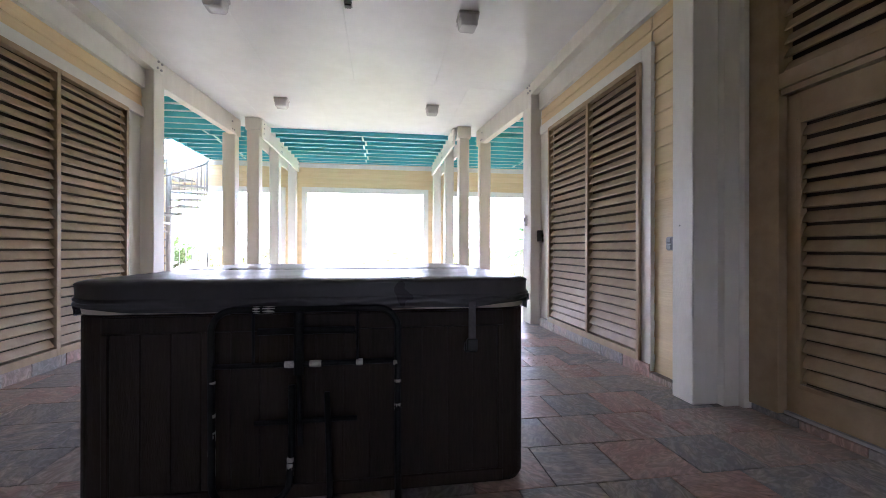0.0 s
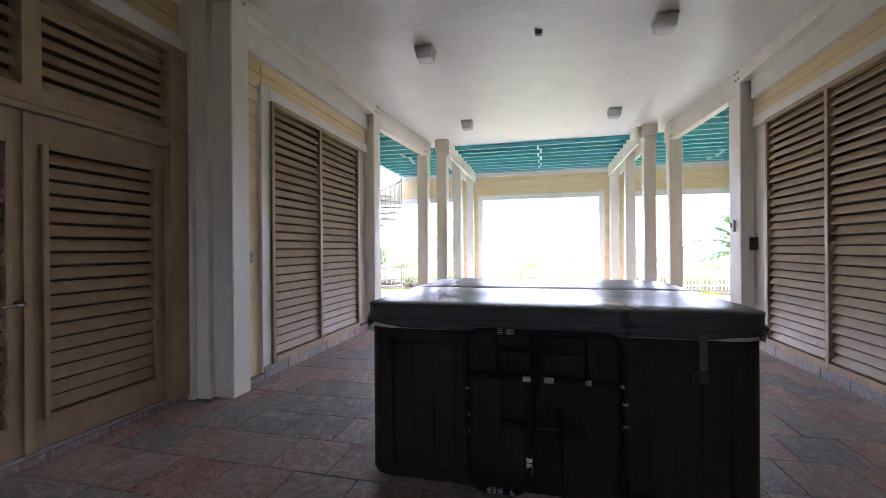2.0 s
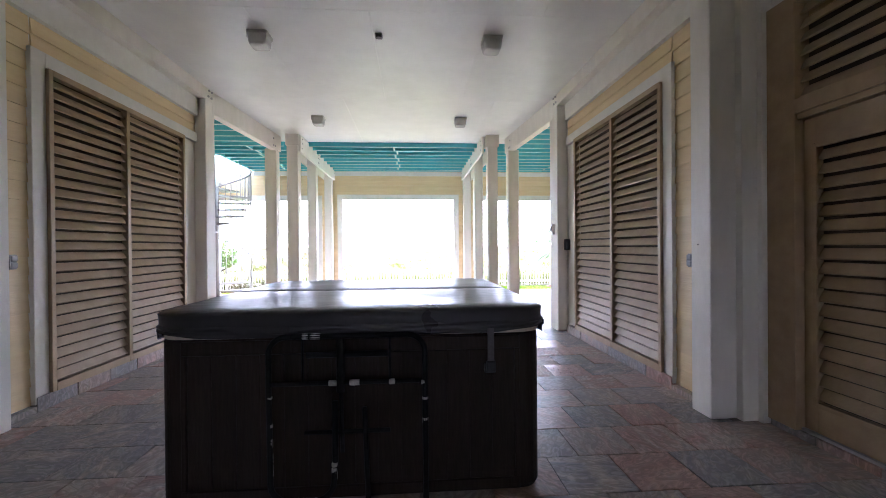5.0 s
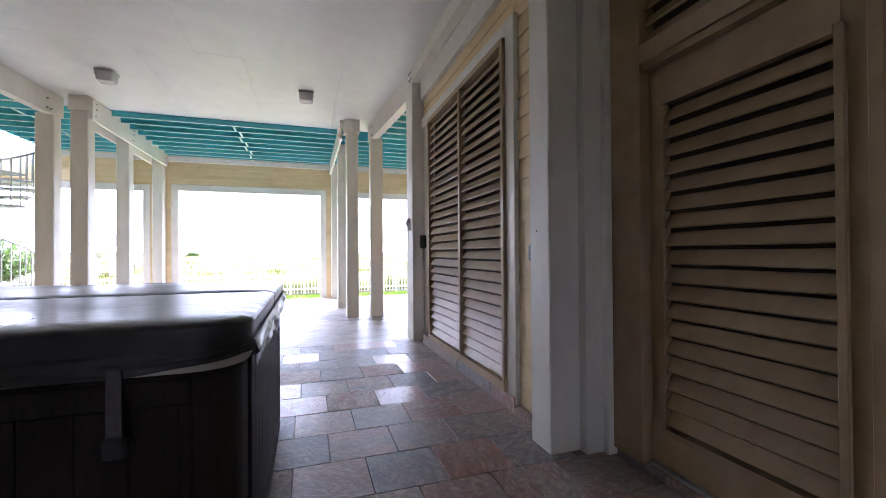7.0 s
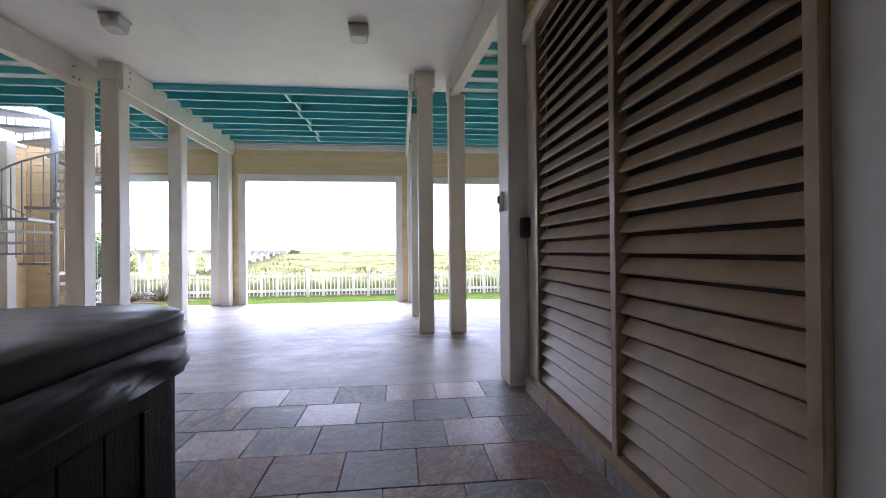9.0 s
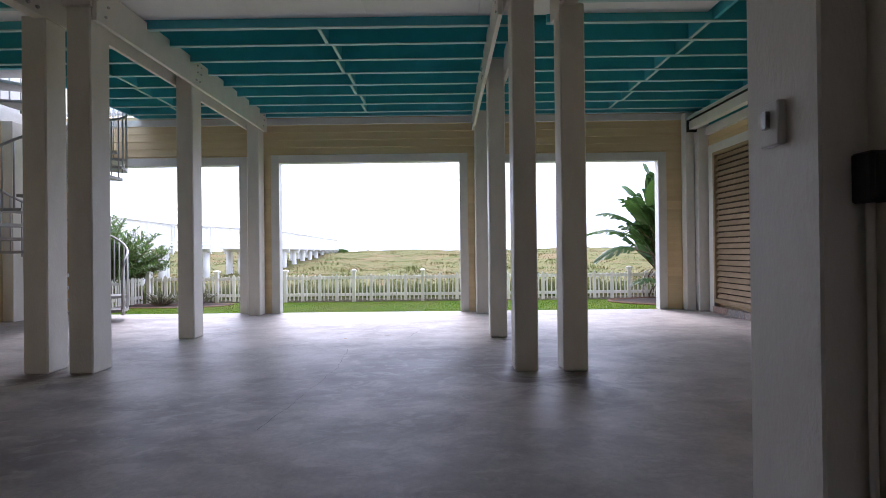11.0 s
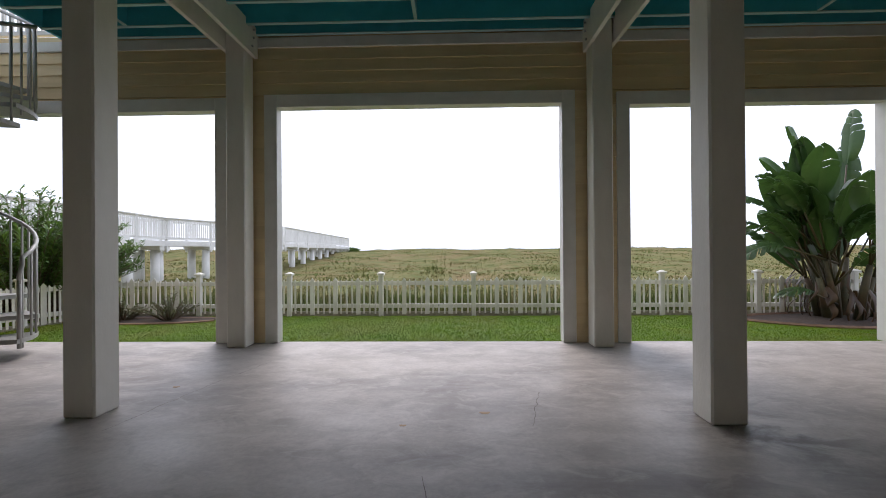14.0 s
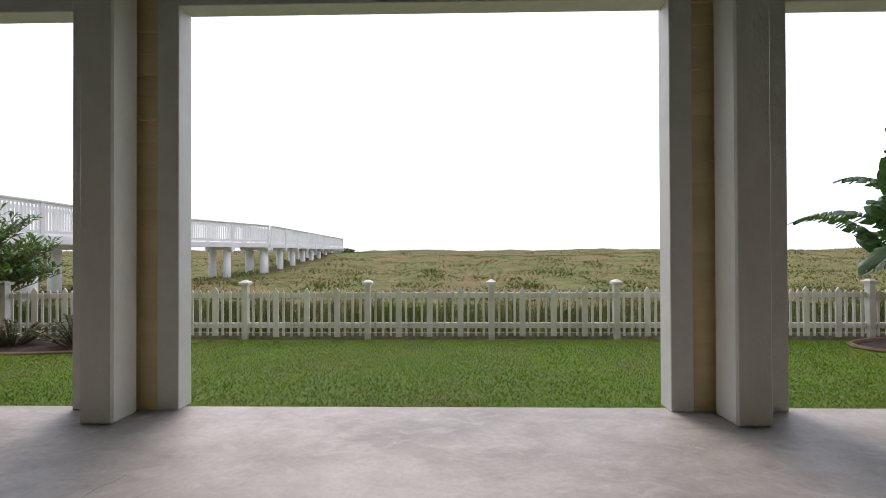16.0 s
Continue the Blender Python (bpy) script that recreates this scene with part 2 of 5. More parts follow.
    gloss = n.new("ShaderNodeMath")
    gloss.operation = "MULTIPLY_ADD"
    gloss.inputs[1].default_value = 0.30
    l.new(oi.outputs["Random"], gloss.inputs[0])
    l.new(rr.outputs["Result"], gloss.inputs[2])
    l.new(gloss.outputs[0], bs.inputs["Roughness"])
    bp = n.new("ShaderNodeBump")
    bp.inputs["Strength"].default_value = 0.25
    bp.inputs["Distance"].default_value = 0.008
    l.new(vein.outputs["Fac"], bp.inputs["Height"])
    l.new(bp.outputs["Normal"], bs.inputs["Normal"])
    return m


M_SLATE = slate_material()


def concrete_material():
    """Old sealed concrete: fine speckle, cloudy mottling, broad damp patches and trowel marks."""
    m = bpy.data.materials.new("sealed_concrete")
    m.use_nodes = True
    n, l = m.node_tree.nodes, m.node_tree.links
    bs = n["Principled BSDF"]
    tc = n.new("ShaderNodeTexCoord")
    def nz(scale, detail, distortion, stretch=(1, 1, 1)):
        mp = n.new("ShaderNodeMapping")
        mp.inputs["Scale"].default_value = stretch
        t = n.new("ShaderNodeTexNoise")
        t.inputs["Scale"].default_value = scale
        t.inputs["Detail"].default_value = detail
        t.inputs["Roughness"].default_value = 0.65
        t.inputs["Distortion"].default_value = distortion
        l.new(tc.outputs["Object"], mp.inputs["Vector"])
        l.new(mp.outputs["Vector"], t.inputs["Vector"])
        return t.outputs["Fac"]
    def ranged(fac, lo, hi, a, b):
        r = n.new("ShaderNodeMapRange")
        for k, v in (("From Min", lo), ("From Max", hi), ("To Min", a), ("To Max", b)):
            r.inputs[k].default_value = v
        l.new(fac, r.inputs["Value"])
        return r.outputs["Result"]
    def mixed(fac, a, b, blend="MIX"):
        x = n.new("ShaderNodeMix")
        x.data_type = "RGBA"
        x.blend_type = blend
        l.new(fac, x.inputs["Factor"])
        for s, v in (("A", a), ("B", b)):
            if isinstance(v, tuple):
                x.inputs[s].default_value = (*v, 1)
            else:
                l.new(v, x.inputs[s])
        return x.outputs["Result"]
    cloud = nz(2.1, 9, 0.2, (0.8, 1.2, 1))
    broad = nz(0.6, 6, 0.45, (0.6, 1.2, 1))
    fine = nz(32, 6, 0.3)
    blotch = nz(6.5, 10, 0.9, (0.7, 1.3, 1))
    drag = nz(2.6, 11, 0.8, (0.75, 1.25, 1))
    col = mixed(ranged(cloud, 0.36, 0.64, 0, 1), (0.375, 0.335, 0.297), (0.535, 0.485, 0.437))
    col = mixed(ranged(broad, 0.5, 0.66, 0, 0.72), col, (0.20, 0.175, 0.165))
    col = mixed(ranged(broad, 0.46, 0.3, 0, 0.5), col, (0.64, 0.585, 0.515))
    col = mixed(ranged(fine, 0.35, 0.65, 0.25, 0.0), col, (0.22, 0.20, 0.19))
    col = mixed(ranged(blotch, 0.52, 0.64, 0, 0.38), col, (0.60, 0.555, 0.51))
    col = mixed(ranged(drag, 0.55, 0.66, 0, 0.34), col, (0.20, 0.172, 0.155))
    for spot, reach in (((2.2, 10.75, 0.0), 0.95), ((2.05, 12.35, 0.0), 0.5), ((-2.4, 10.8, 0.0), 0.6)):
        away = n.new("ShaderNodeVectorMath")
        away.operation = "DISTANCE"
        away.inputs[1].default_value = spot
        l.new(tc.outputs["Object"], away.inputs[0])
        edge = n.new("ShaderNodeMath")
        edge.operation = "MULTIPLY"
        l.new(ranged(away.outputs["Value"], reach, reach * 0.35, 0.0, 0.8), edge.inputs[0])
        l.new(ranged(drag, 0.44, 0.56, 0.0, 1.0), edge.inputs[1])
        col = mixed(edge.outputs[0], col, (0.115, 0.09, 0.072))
    l.new(col, bs.inputs["Base Color"])
    l.new(ranged(cloud, 0.3, 0.7, 0.58, 0.40), bs.inputs["Roughness"])
    bp = n.new("ShaderNodeBump")
    bp.inputs["Strength"].default_value = 0.12
    bp.inputs["Distance"].default_value = 0.004
    l.new(fine, bp.inputs["Height"])
    l.new(bp.outputs["Normal"], bs.inputs["Normal"])
    return m


M_CONC = concrete_material()


def lens_glass():
    m = bpy.data.materials.new("frosted_glass")
    m.use_nodes = True
    bs = m.node_tree.nodes["Principled BSDF"]
    bs.inputs["Base Color"].default_value = (0.9, 0.9, 0.88, 1)
    bs.inputs["Roughness"].default_value = 0.25
    bs.inputs["Transmission Weight"].default_value = 0.35
    return m


M_GLASS = lens_glass()


# ---- building helpers ----
def box(bm, x0, x1, y0, y1, z0, z1, bevel=0.0):
    """Adds a box, with chamfered edges where bevel is given."""
    r = bmesh.ops.create_cube(bm, size=1)
    vs = r["verts"]
    for v in vs:
        v.co = Vector(((x0 + x1) / 2 + v.co.x * (x1 - x0), (y0 + y1) / 2 + v.co.y * (y1 - y0), (z0 + z1) / 2 + v.co.z * (z1 - z0)))
    if bevel:
        es = {e for v in vs for e in v.link_edges}
        bmesh.ops.bevel(bm, geom=list(es), offset=bevel, segments=1, affect="EDGES")


def mesh_of(name, bm, mat, smooth=False):
    me = bpy.data.meshes.new(name)
    bm.normal_update()
    bm.to_mesh(me)
    bm.free()
    if mat:
        me.materials.append(mat)
    if smooth:
        me.polygons.foreach_set("use_smooth", [True] * len(me.polygons))
    return me


def part(name, bm, mat, parent=None, label="", smooth=False):
    ob = new(name, mesh_of(name, bm, mat, smooth))
    if parent:
        ob.parent = parent
    if label:
        ob["label"] = label
    return ob


def share(name, me, parent, m=None, label=""):
    ob = new(name, me)
    ob.parent = parent
    if m is not None:
        ob.matrix_basis = m
    if label:
        ob["label"] = label
    return ob


def boxpart(name, dims, mat, parent=None, bevel=0.0, label=""):
    bm = bmesh.new()
    box(bm, *dims, bevel=bevel)
    return part(name, bm, mat, parent, label)


def empty(name, m=None):
    ob = new(name)
    ob.empty_display_size = 0.1
    if m is not None:
        ob.matrix_basis = m
    return ob


def structure(ob, label, category):
    return tagged(ob, label, category, kind="structure")


def tube(bm, pts, r, seg=8, closed=False):
    """A round tube along points."""
    pts = [Vector(p) for p in pts]
    rings = []
    side = None
    for i, p in enumerate(pts):
        a = pts[i - 1] if (i > 0 or closed) else p
        b = pts[(i + 1) % len(pts)] if (i < len(pts) - 1 or closed) else p
        d = (b - a).normalized()
        if side is None:
            side = d.orthogonal().normalized()
        side = (side - d * side.dot(d)).normalized()
        up = d.cross(side)
        rr = r[i] if isinstance(r, (list, tuple)) else r
        rings.append([bm.verts.new(p + (side * math.cos(2 * math.pi * k / seg) + up * math.sin(2 * math.pi * k / seg)) * rr) for k in range(seg)])
    n = len(rings)
    for i in range(n if closed else n - 1):
        for k in range(seg):
            bm.faces.new((rings[i][k], rings[i][(k + 1) % seg], rings[(i + 1) % n][(k + 1) % seg], rings[(i + 1) % n][k]))
    if not closed:
        bm.faces.new(list(reversed(rings[0])))
        bm.faces.new(rings[-1])


def arc(cx, cz, r, a0, a1, y, n=7):
    return [(cx + r * math.cos(radians(a0 + (a1 - a0) * i / (n - 1))), y, cz + r * math.sin(radians(a0 + (a1 - a0) * i / (n - 1)))) for i in range(n)]


# ---- plan (metres) ----
XC = -0.13            # middle line of the passage
FACE = 2.625          # from the middle to the faces of the wall posts
CEIL = 3.70
WALL_Y = 14.66        # inner face of the seaward wall
SLAB_Y = 14.72
LAWN_Z = -0.20
TILE_Y = 8.71
FENCE_Y = 17.85
SOUTH_Y = -8.0        # assumed landward end of the passage, out of view
DOOR_Y = {-1: 4.07, 1: 3.93}
POST_Y = {-1: 5.31, 1: 5.215}   # front of the post beside the doors
END_Y = {-1: (8.46, 8.73), 1: (8.52, 8.86)}

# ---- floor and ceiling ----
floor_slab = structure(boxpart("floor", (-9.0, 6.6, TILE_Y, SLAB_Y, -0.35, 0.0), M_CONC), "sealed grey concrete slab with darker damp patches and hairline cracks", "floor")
structure(boxpart("floor_bed", (-4.4, 4.1, SOUTH_Y - 0.12, TILE_Y, -0.35, -0.012), M_GROUT), "dark grout bed under the slate floor tiles", "floor")


def ceiling_panels():
    bm = bmesh.new()
    ys = [SOUTH_Y, -5.7, -3.3, -0.9, 1.5, 3.95, 6.4, 8.85, 11.6]
    for i in range(len(ys) - 1):
        shift = 0.55 if i % 2 else 0.0
        xs = [-4.4, -2.62 + shift, -1.4 + shift, -0.18 + shift, 1.04 + shift, 4.1]
        if shift:
            xs.insert(1, -3.2)
        for j in range(len(xs) - 1):
            dz = 0.0015 * random.random()
            box(bm, xs[j] + 0.0012, xs[j + 1] - 0.0012, ys[i] + 0.0015, ys[i + 1] - 0.0015, CEIL + dz, CEIL + 0.02)
    box(bm, -4.4, 4.1, SOUTH_Y, 11.58, CEIL + 0.021, CEIL + 0.24)
    return structure(part("ceiling", bm, M_CEIL), "white painted panel ceiling with thin open joints", "ceiling")


ceiling_panels()


def ceiling_joists():
    """Painted joists with pale lower edges under a turquoise deck."""
    deck = bmesh.new()
    box(deck, -4.42, 6.3, 11.6, WALL_Y + 0.13, 3.96, 4.0)
    box(deck, -9.0, -4.42, 8.0, 12.55, 3.96, 4.0)
    box(deck, -4.42, -2.3, 8.0, 11.6, 3.965, 4.0)
    box(deck, 2.0, 6.3, 8.0, 11.6, 3.965, 4.0)
    ob = structure(part("ceiling_deck", deck, M_TEAL), "turquoise painted underside of the deck above", "ceiling")
    joists = bmesh.new()
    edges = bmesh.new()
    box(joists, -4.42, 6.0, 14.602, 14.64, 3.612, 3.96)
    # lower edges get a paler colour than the joist sides
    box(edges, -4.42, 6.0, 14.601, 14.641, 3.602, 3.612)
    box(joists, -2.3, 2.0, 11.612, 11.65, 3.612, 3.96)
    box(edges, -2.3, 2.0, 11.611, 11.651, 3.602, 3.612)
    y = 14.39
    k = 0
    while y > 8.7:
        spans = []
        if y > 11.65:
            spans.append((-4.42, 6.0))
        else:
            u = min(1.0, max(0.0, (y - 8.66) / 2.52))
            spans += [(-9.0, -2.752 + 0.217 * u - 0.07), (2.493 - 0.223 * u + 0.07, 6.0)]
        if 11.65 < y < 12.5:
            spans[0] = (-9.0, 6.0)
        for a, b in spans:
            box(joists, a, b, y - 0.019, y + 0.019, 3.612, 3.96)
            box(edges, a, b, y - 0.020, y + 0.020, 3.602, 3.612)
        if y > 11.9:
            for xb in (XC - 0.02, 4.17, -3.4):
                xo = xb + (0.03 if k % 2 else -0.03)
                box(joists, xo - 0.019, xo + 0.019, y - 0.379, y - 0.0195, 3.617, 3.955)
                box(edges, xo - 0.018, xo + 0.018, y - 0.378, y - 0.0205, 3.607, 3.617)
        else:
            box(joists, 4.15, 4.19, y - 0.379, y - 0.0195, 3.617, 3.955)
            box(joists, -5.2, -5.16, y - 0.379, y - 0.0195, 3.617, 3.955)
        y -= 0.398
        k += 1
    box(joists, -9.0, -4.42, 12.50, 12.55, 3.61, 3.96)
    box(joists, -4.42, -4.38, 12.5, 14.6, 3.61, 3.96)
    structure(part("ceiling_joists", joists, M_TEAL), "turquoise painted timber floor joists with solid bridging", "ceiling")
    structure(part("ceiling_joist_edges", edges, M_TEALPALE), "pale lower edges of the turquoise joists", "ceiling")


ceiling_joists()


# ---- walls ----
def siding(parent, axis, plane, a0, a1, z0, z1, out, pitch=0.153):
    """Lapped boards on a wall, each its own piece. axis: the way the boards run; out: the side they face."""
    z = z0
    while z < z1 - 0.01:
        h = min(pitch + 0.012, z1 - z)
        bm = bmesh.new()
        lo, hi = 0.020, 0.006
        for u, v in ((a0, a1),):
            prof = [(0.0, z), (lo * out, z), (hi * out, z + h), (0.0, z + h)]
            ends = []
            for s in (u, v):
                ends.append([bm.verts.new((plane + d, s, zz) if axis == "y" else (s, plane + d, zz)) for d, zz in prof])
            for i in range(4):
                bm.faces.new((ends[0][i], ends[0][(i + 1) % 4], ends[1][(i + 1) % 4], ends[1][i]))
            bm.faces.new(ends[0][::-1])
            bm.faces.new(ends[1])
            bmesh.ops.recalc_face_normals(bm, faces=bm.faces)
        part("board", bm, M_YELLOW, parent)
        z += pitch


def louvre_slat(length, depth=0.085, thick=0.016):
    """One slat mesh along y."""
    bm = bmesh.new()
    box(bm, -depth / 2, depth / 2, -length / 2, length / 2, -thick / 2, thick / 2, bevel=0.004)
    me = mesh_of("slat", bm, M_TAN)
    return me


SLATS = {}


def louvres(parent, x, out, y0, y1, z0, z1, pitch=0.0935, tilt=58):
    """Slats across an opening in a wall that faces out (+1: towards +x)."""
    key = round(y1 - y0, 3)
    if key not in SLATS:
        SLATS[key] = louvre_slat(y1 - y0, depth=pitch * 0.91)
    count = int(round((z1 - z0) / pitch))
    step = (z1 - z0) / count
    for i in range(count):
        share("slat", SLATS[key], parent, pose(x, (y0 + y1) / 2, z0 + step * (i + 0.5), 0, (tilt + random.uniform(-1.2, 1.2)) * out, 0))


def shutter(parent_m, out, y0, ym, y1, z0, z1, name="louvred_shutter"):
    """Louvred panels in a tan frame, parted at ym if given; x = 0 is the face of the frame."""
    sh = empty(name, parent_m)
    f = 0.045
    fr = bmesh.new()
    stiles = [(y0, y0 + f), (y1 - f, y1)] + ([(ym - f * 0.55, ym + f * 0.55)] if ym else [])
    for a, b in stiles:
        box(fr, -0.035, 0.035, a, b, z0, z1, bevel=0.004)
    bays = ((y0 + f, ym - f * 0.55), (ym + f * 0.55, y1 - f)) if ym else ((y0 + f, y1 - f),)
    for a, b in bays:
        box(fr, -0.034, 0.034, a, b, z0, z0 + 0.07)
        box(fr, -0.034, 0.034, a, b, z1 - 0.05, z1)
    part("frame", fr, M_TAN, sh)
    # added sheet; its dark colour paints the unlit depth behind the slats
    boxpart("shade_sheet", (-0.075 if out > 0 else 0.065, -0.065 if out > 0 else 0.075, y0, y1, z0, z1), M_GAPSHADE, sh)
    for a, b in bays:
        louvres(sh, -0.01 * out, out, a + 0.002, b - 0.002, z0 + 0.075, z1 - 0.055)
    return sh


def post(name, x0, x1, y0, y1, z0, z1, bevel=0.008):
    return boxpart(name, (x0, x1, y0, y1, z0, z1), M_WHITE, bevel=bevel)


def side_wall(side):
    """The passage wall on one side: door bay, post, siding with a shuttered opening, post, beam. side: -1 or +1."""
    def X(d):
        return XC + side * d
    def span(a, b):
        return (min(X(a), X(b)), max(X(a), X(b)))
    nm = "west" if side < 0 else "east"
    out = -side
    p = POST_Y[side]
    e0, e1 = END_Y[side]
    wall = structure(empty("wall_" + nm), "cream lap-sided passage wall with white posts and trim", "wall")
    boxpart("core", (*span(2.835, 2.98), p + 0.02, e1 - 0.02, 0.0, CEIL), M_WHITE, wall)
    boxpart("core_pier", (*span(2.79, 2.835), p + 0.02, 5.98, 0.0, CEIL), M_WHITE, wall)
    boxpart("core_pier", (*span(2.79, 2.835), 8.085, e1 - 0.02, 0.0, CEIL), M_WHITE, wall)
    boxpart("core_head", (*span(2.79, 2.835), 5.98, 8.085, 2.89, CEIL), M_WHITE, wall)
    boxpart("door_bay_core", (*span(3.10, 3.3), SOUTH_Y, p + 0.02, 2.9, CEIL), M_YELLOW, wall)
    boxpart("bay_wall", (*span(3.02, 3.3), SOUTH_Y, DOOR_Y[side] - 1.06, 0.0, CEIL), M_WHITE, wall)
    boxpart("bay_return", (*span(2.83, 3.3), p - 0.06, p + 0.04, 0.0, CEIL), M_WHITE, wall, bevel=0.005)
    boxpart("bay_return_board", (*span(2.95, 3.12), p - 0.105, p - 0.06, 0.0, CEIL), M_WHITE, wall, bevel=0.004)
    siding(wall, "y", X(2.79), p + 0.2, 5.88, 0.06, 3.27, out)
    siding(wall, "y", X(2.79), 5.90, 8.46, 3.01, 3.27, out, pitch=0.13)
    siding(wall, "y", X(3.10), SOUTH_Y, p - 0.06, 3.20, 3.52, out)
    boxpart("frieze", (*span(2.73, 2.79), 5.45, 8.46, 3.27, CEIL), M_TRIM, wall)
    boxpart("frieze_bay", (*span(3.04, 3.10), SOUTH_Y, p - 0.06, 3.52, CEIL), M_TRIM, wall)
    boxpart("trim_side", (*span(2.737, 2.80), 5.85, 5.985, 0.06, 3.015), M_TRIM, wall, bevel=0.004)
    boxpart("trim_head", (*span(2.739, 2.80), 5.985, 8.45, 2.885, 3.015), M_TRIM, wall, bevel=0.004)
    boxpart("trim_bay_head", (*span(3.03, 3.11), DOOR_Y[side] - 1.06, p - 0.105, 3.05, 3.20), M_TRIM, wall, bevel=0.004)
    for i in range(8):
        y0 = 5.45 + i * 0.41
        boxpart("kerb_tile", (*span(2.725 + 0.002 * (i % 2), 2.81), y0, min(y0 + 0.404, 8.42), -0.01, 0.12 if i > 0 else 0.05), M_SLATE, wall, bevel=0.003)
    for i in range(6):
        y0 = DOOR_Y[side] - 1.06 + i * 0.38
        boxpart("sill_tile", (*span(3.01, 3.3), y0, min(y0 + 0.376, p - 0.105), -0.01, 0.05), M_SLATE, wall, bevel=0.003)
    tagged(post("post", *span(FACE, FACE + 0.25), p, p + 0.22, 0.0, 3.53), "white painted square timber post against the wall", "post", group="wall posts", kind="structure")
    tagged(post("post", *span(FACE, FACE + 0.25), e0, e1, 0.0, 3.53), "white painted square timber post at the wall's end", "post", group="wall posts", kind="structure")
    boxpart("beam_bay", (*span(FACE - 0.002, FACE + 0.28), SOUTH_Y, p - 0.03, 3.53, CEIL), M_WHITE, wall, bevel=0.004)
    beam = structure(boxpart("beam_" + nm, (*span(FACE - 0.003, FACE + 0.30), p - 0.03, 8.68, 3.525, CEIL - 0.001), M_WHITE, bevel=0.004), "white boxed ceiling beam along the wall", "beam")
    bolt = bmesh.new()
    tube(bolt, [(0, 0, 0), (0.018 * out, 0, 0)], 0.016, 6)
    bolt_me = mesh_of("bolt", bolt, M_METAL)
    for yb in (p + 0.05, p + 0.15, 8.53, 8.62):
        for zb in (3.58, 3.67):
            share("bolt", bolt_me, beam, pose(X(FACE - 0.003), yb + (0.02 if zb > 3.62 else 0), zb))
    sh = shutter(pose(X(2.745), 0, 0), out, 5.985, 6.965, 8.08, 0.12, 2.885)
    tagged(sh, "tan painted two-panel louvred shutter in a white surround", "shutter", group="passage shutters")
    double_door(side, X, span, out, nm)
    return wall


def double_door(side, X, span, out, nm):
    """A pair of louvred doors with louvred transoms over them."""
    c = DOOR_Y[side]
    fr = structure(empty("door_" + nm), "tan painted louvred double door with a louvred transom, shut", "door")
    fm = bmesh.new()
    for a, b in ((c - 1.06, c - 0.96), (c + 0.955, POST_Y[side] - 0.107)):
        box(fm, *span(2.985, 3.10), a, b, 0.05, 3.05, bevel=0.004)
    a, b = c - 0.96, c + 0.955
    box(fm, *span(2.987, 3.10), a, b, 2.985, 3.048)
    box(fm, *span(2.987, 3.10), a, b, 2.225, 2.325)
    box(fm, *span(3.005, 3.10), a, b, 2.185, 2.225)
    box(fm, *span(2.989, 3.10), c - 0.05, c + 0.05, 2.325, 2.985)
    part("door_frame", fm, M_TAN, fr)
    boxpart("threshold", (*span(3.03, 3.16), a, b, 0.05, 0.068), M_METAL, fr)
    # same added dark sheet, in place of the shaded room behind the door
    boxpart("shade_sheet", (*span(3.15, 3.16), c - 1.05, POST_Y[side] - 0.11, 0.05, 3.04), M_GAPSHADE, fr)
    for u, v in ((a, c - 0.05), (c + 0.05, b)):
        louvres(fr, X(3.05), out, u + 0.002, v - 0.002, 2.327, 2.983)
    for k, (u, v) in enumerate(((a + 0.004, c - 0.004), (c + 0.004, b - 0.004))):
        leaf = empty("door_leaf")
        leaf.parent = fr
        y0, y1 = (u + 0.095, v - 0.095)
        lb = bmesh.new()
        fx = span(3.05, 3.095)
        box(lb, *fx, u, y0, 0.072, 2.18, bevel=0.003)
        box(lb, *fx, y1, v, 0.072, 2.18, bevel=0.003)
        box(lb, *fx, y0, y1, 0.072, 0.27)
        box(lb, *fx, y0, y1, 1.98, 2.18)
        part("stile_and_rail", lb, M_TAN, leaf)
        mb = bmesh.new()
        mx = span(3.027, 3.049)
        for p, q in ((y0 - 0.02, y0 + 0.012), (y1 - 0.012, y1 + 0.02)):
            box(mb, *mx, p, q, 0.25, 2.0, bevel=0.004)
        box(mb, *mx, y0 + 0.012, y1 - 0.012, 1.97, 2.0)
        box(mb, *mx, y0 + 0.012, y1 - 0.012, 0.25, 0.28)
        part("moulding", mb, M_TAN, leaf)
        louvres(leaf, X(3.07), out, y0 + 0.002, y1 - 0.002, 0.285, 1.968)
        if k == 0:
            hb = bmesh.new()
            tube(hb, [(X(3.05), c - 0.05, 1.0), (X(2.99), c - 0.05, 1.0)], [0.026, 0.011], 10)
            tube(hb, [(X(2.99), c - 0.04, 1.0), (X(2.988), c - 0.09, 1.0), (X(2.99), c - 0.155, 0.995)], 0.011, 8)
            part("handle", hb, M_CHROME, leaf, "satin nickel lever handle", smooth=True)
    boxpart("astragal", (*span(3.035, 3.05), c - 0.022, c + 0.022, 0.072, 2.18), M_TAN, fr, bevel=0.003)


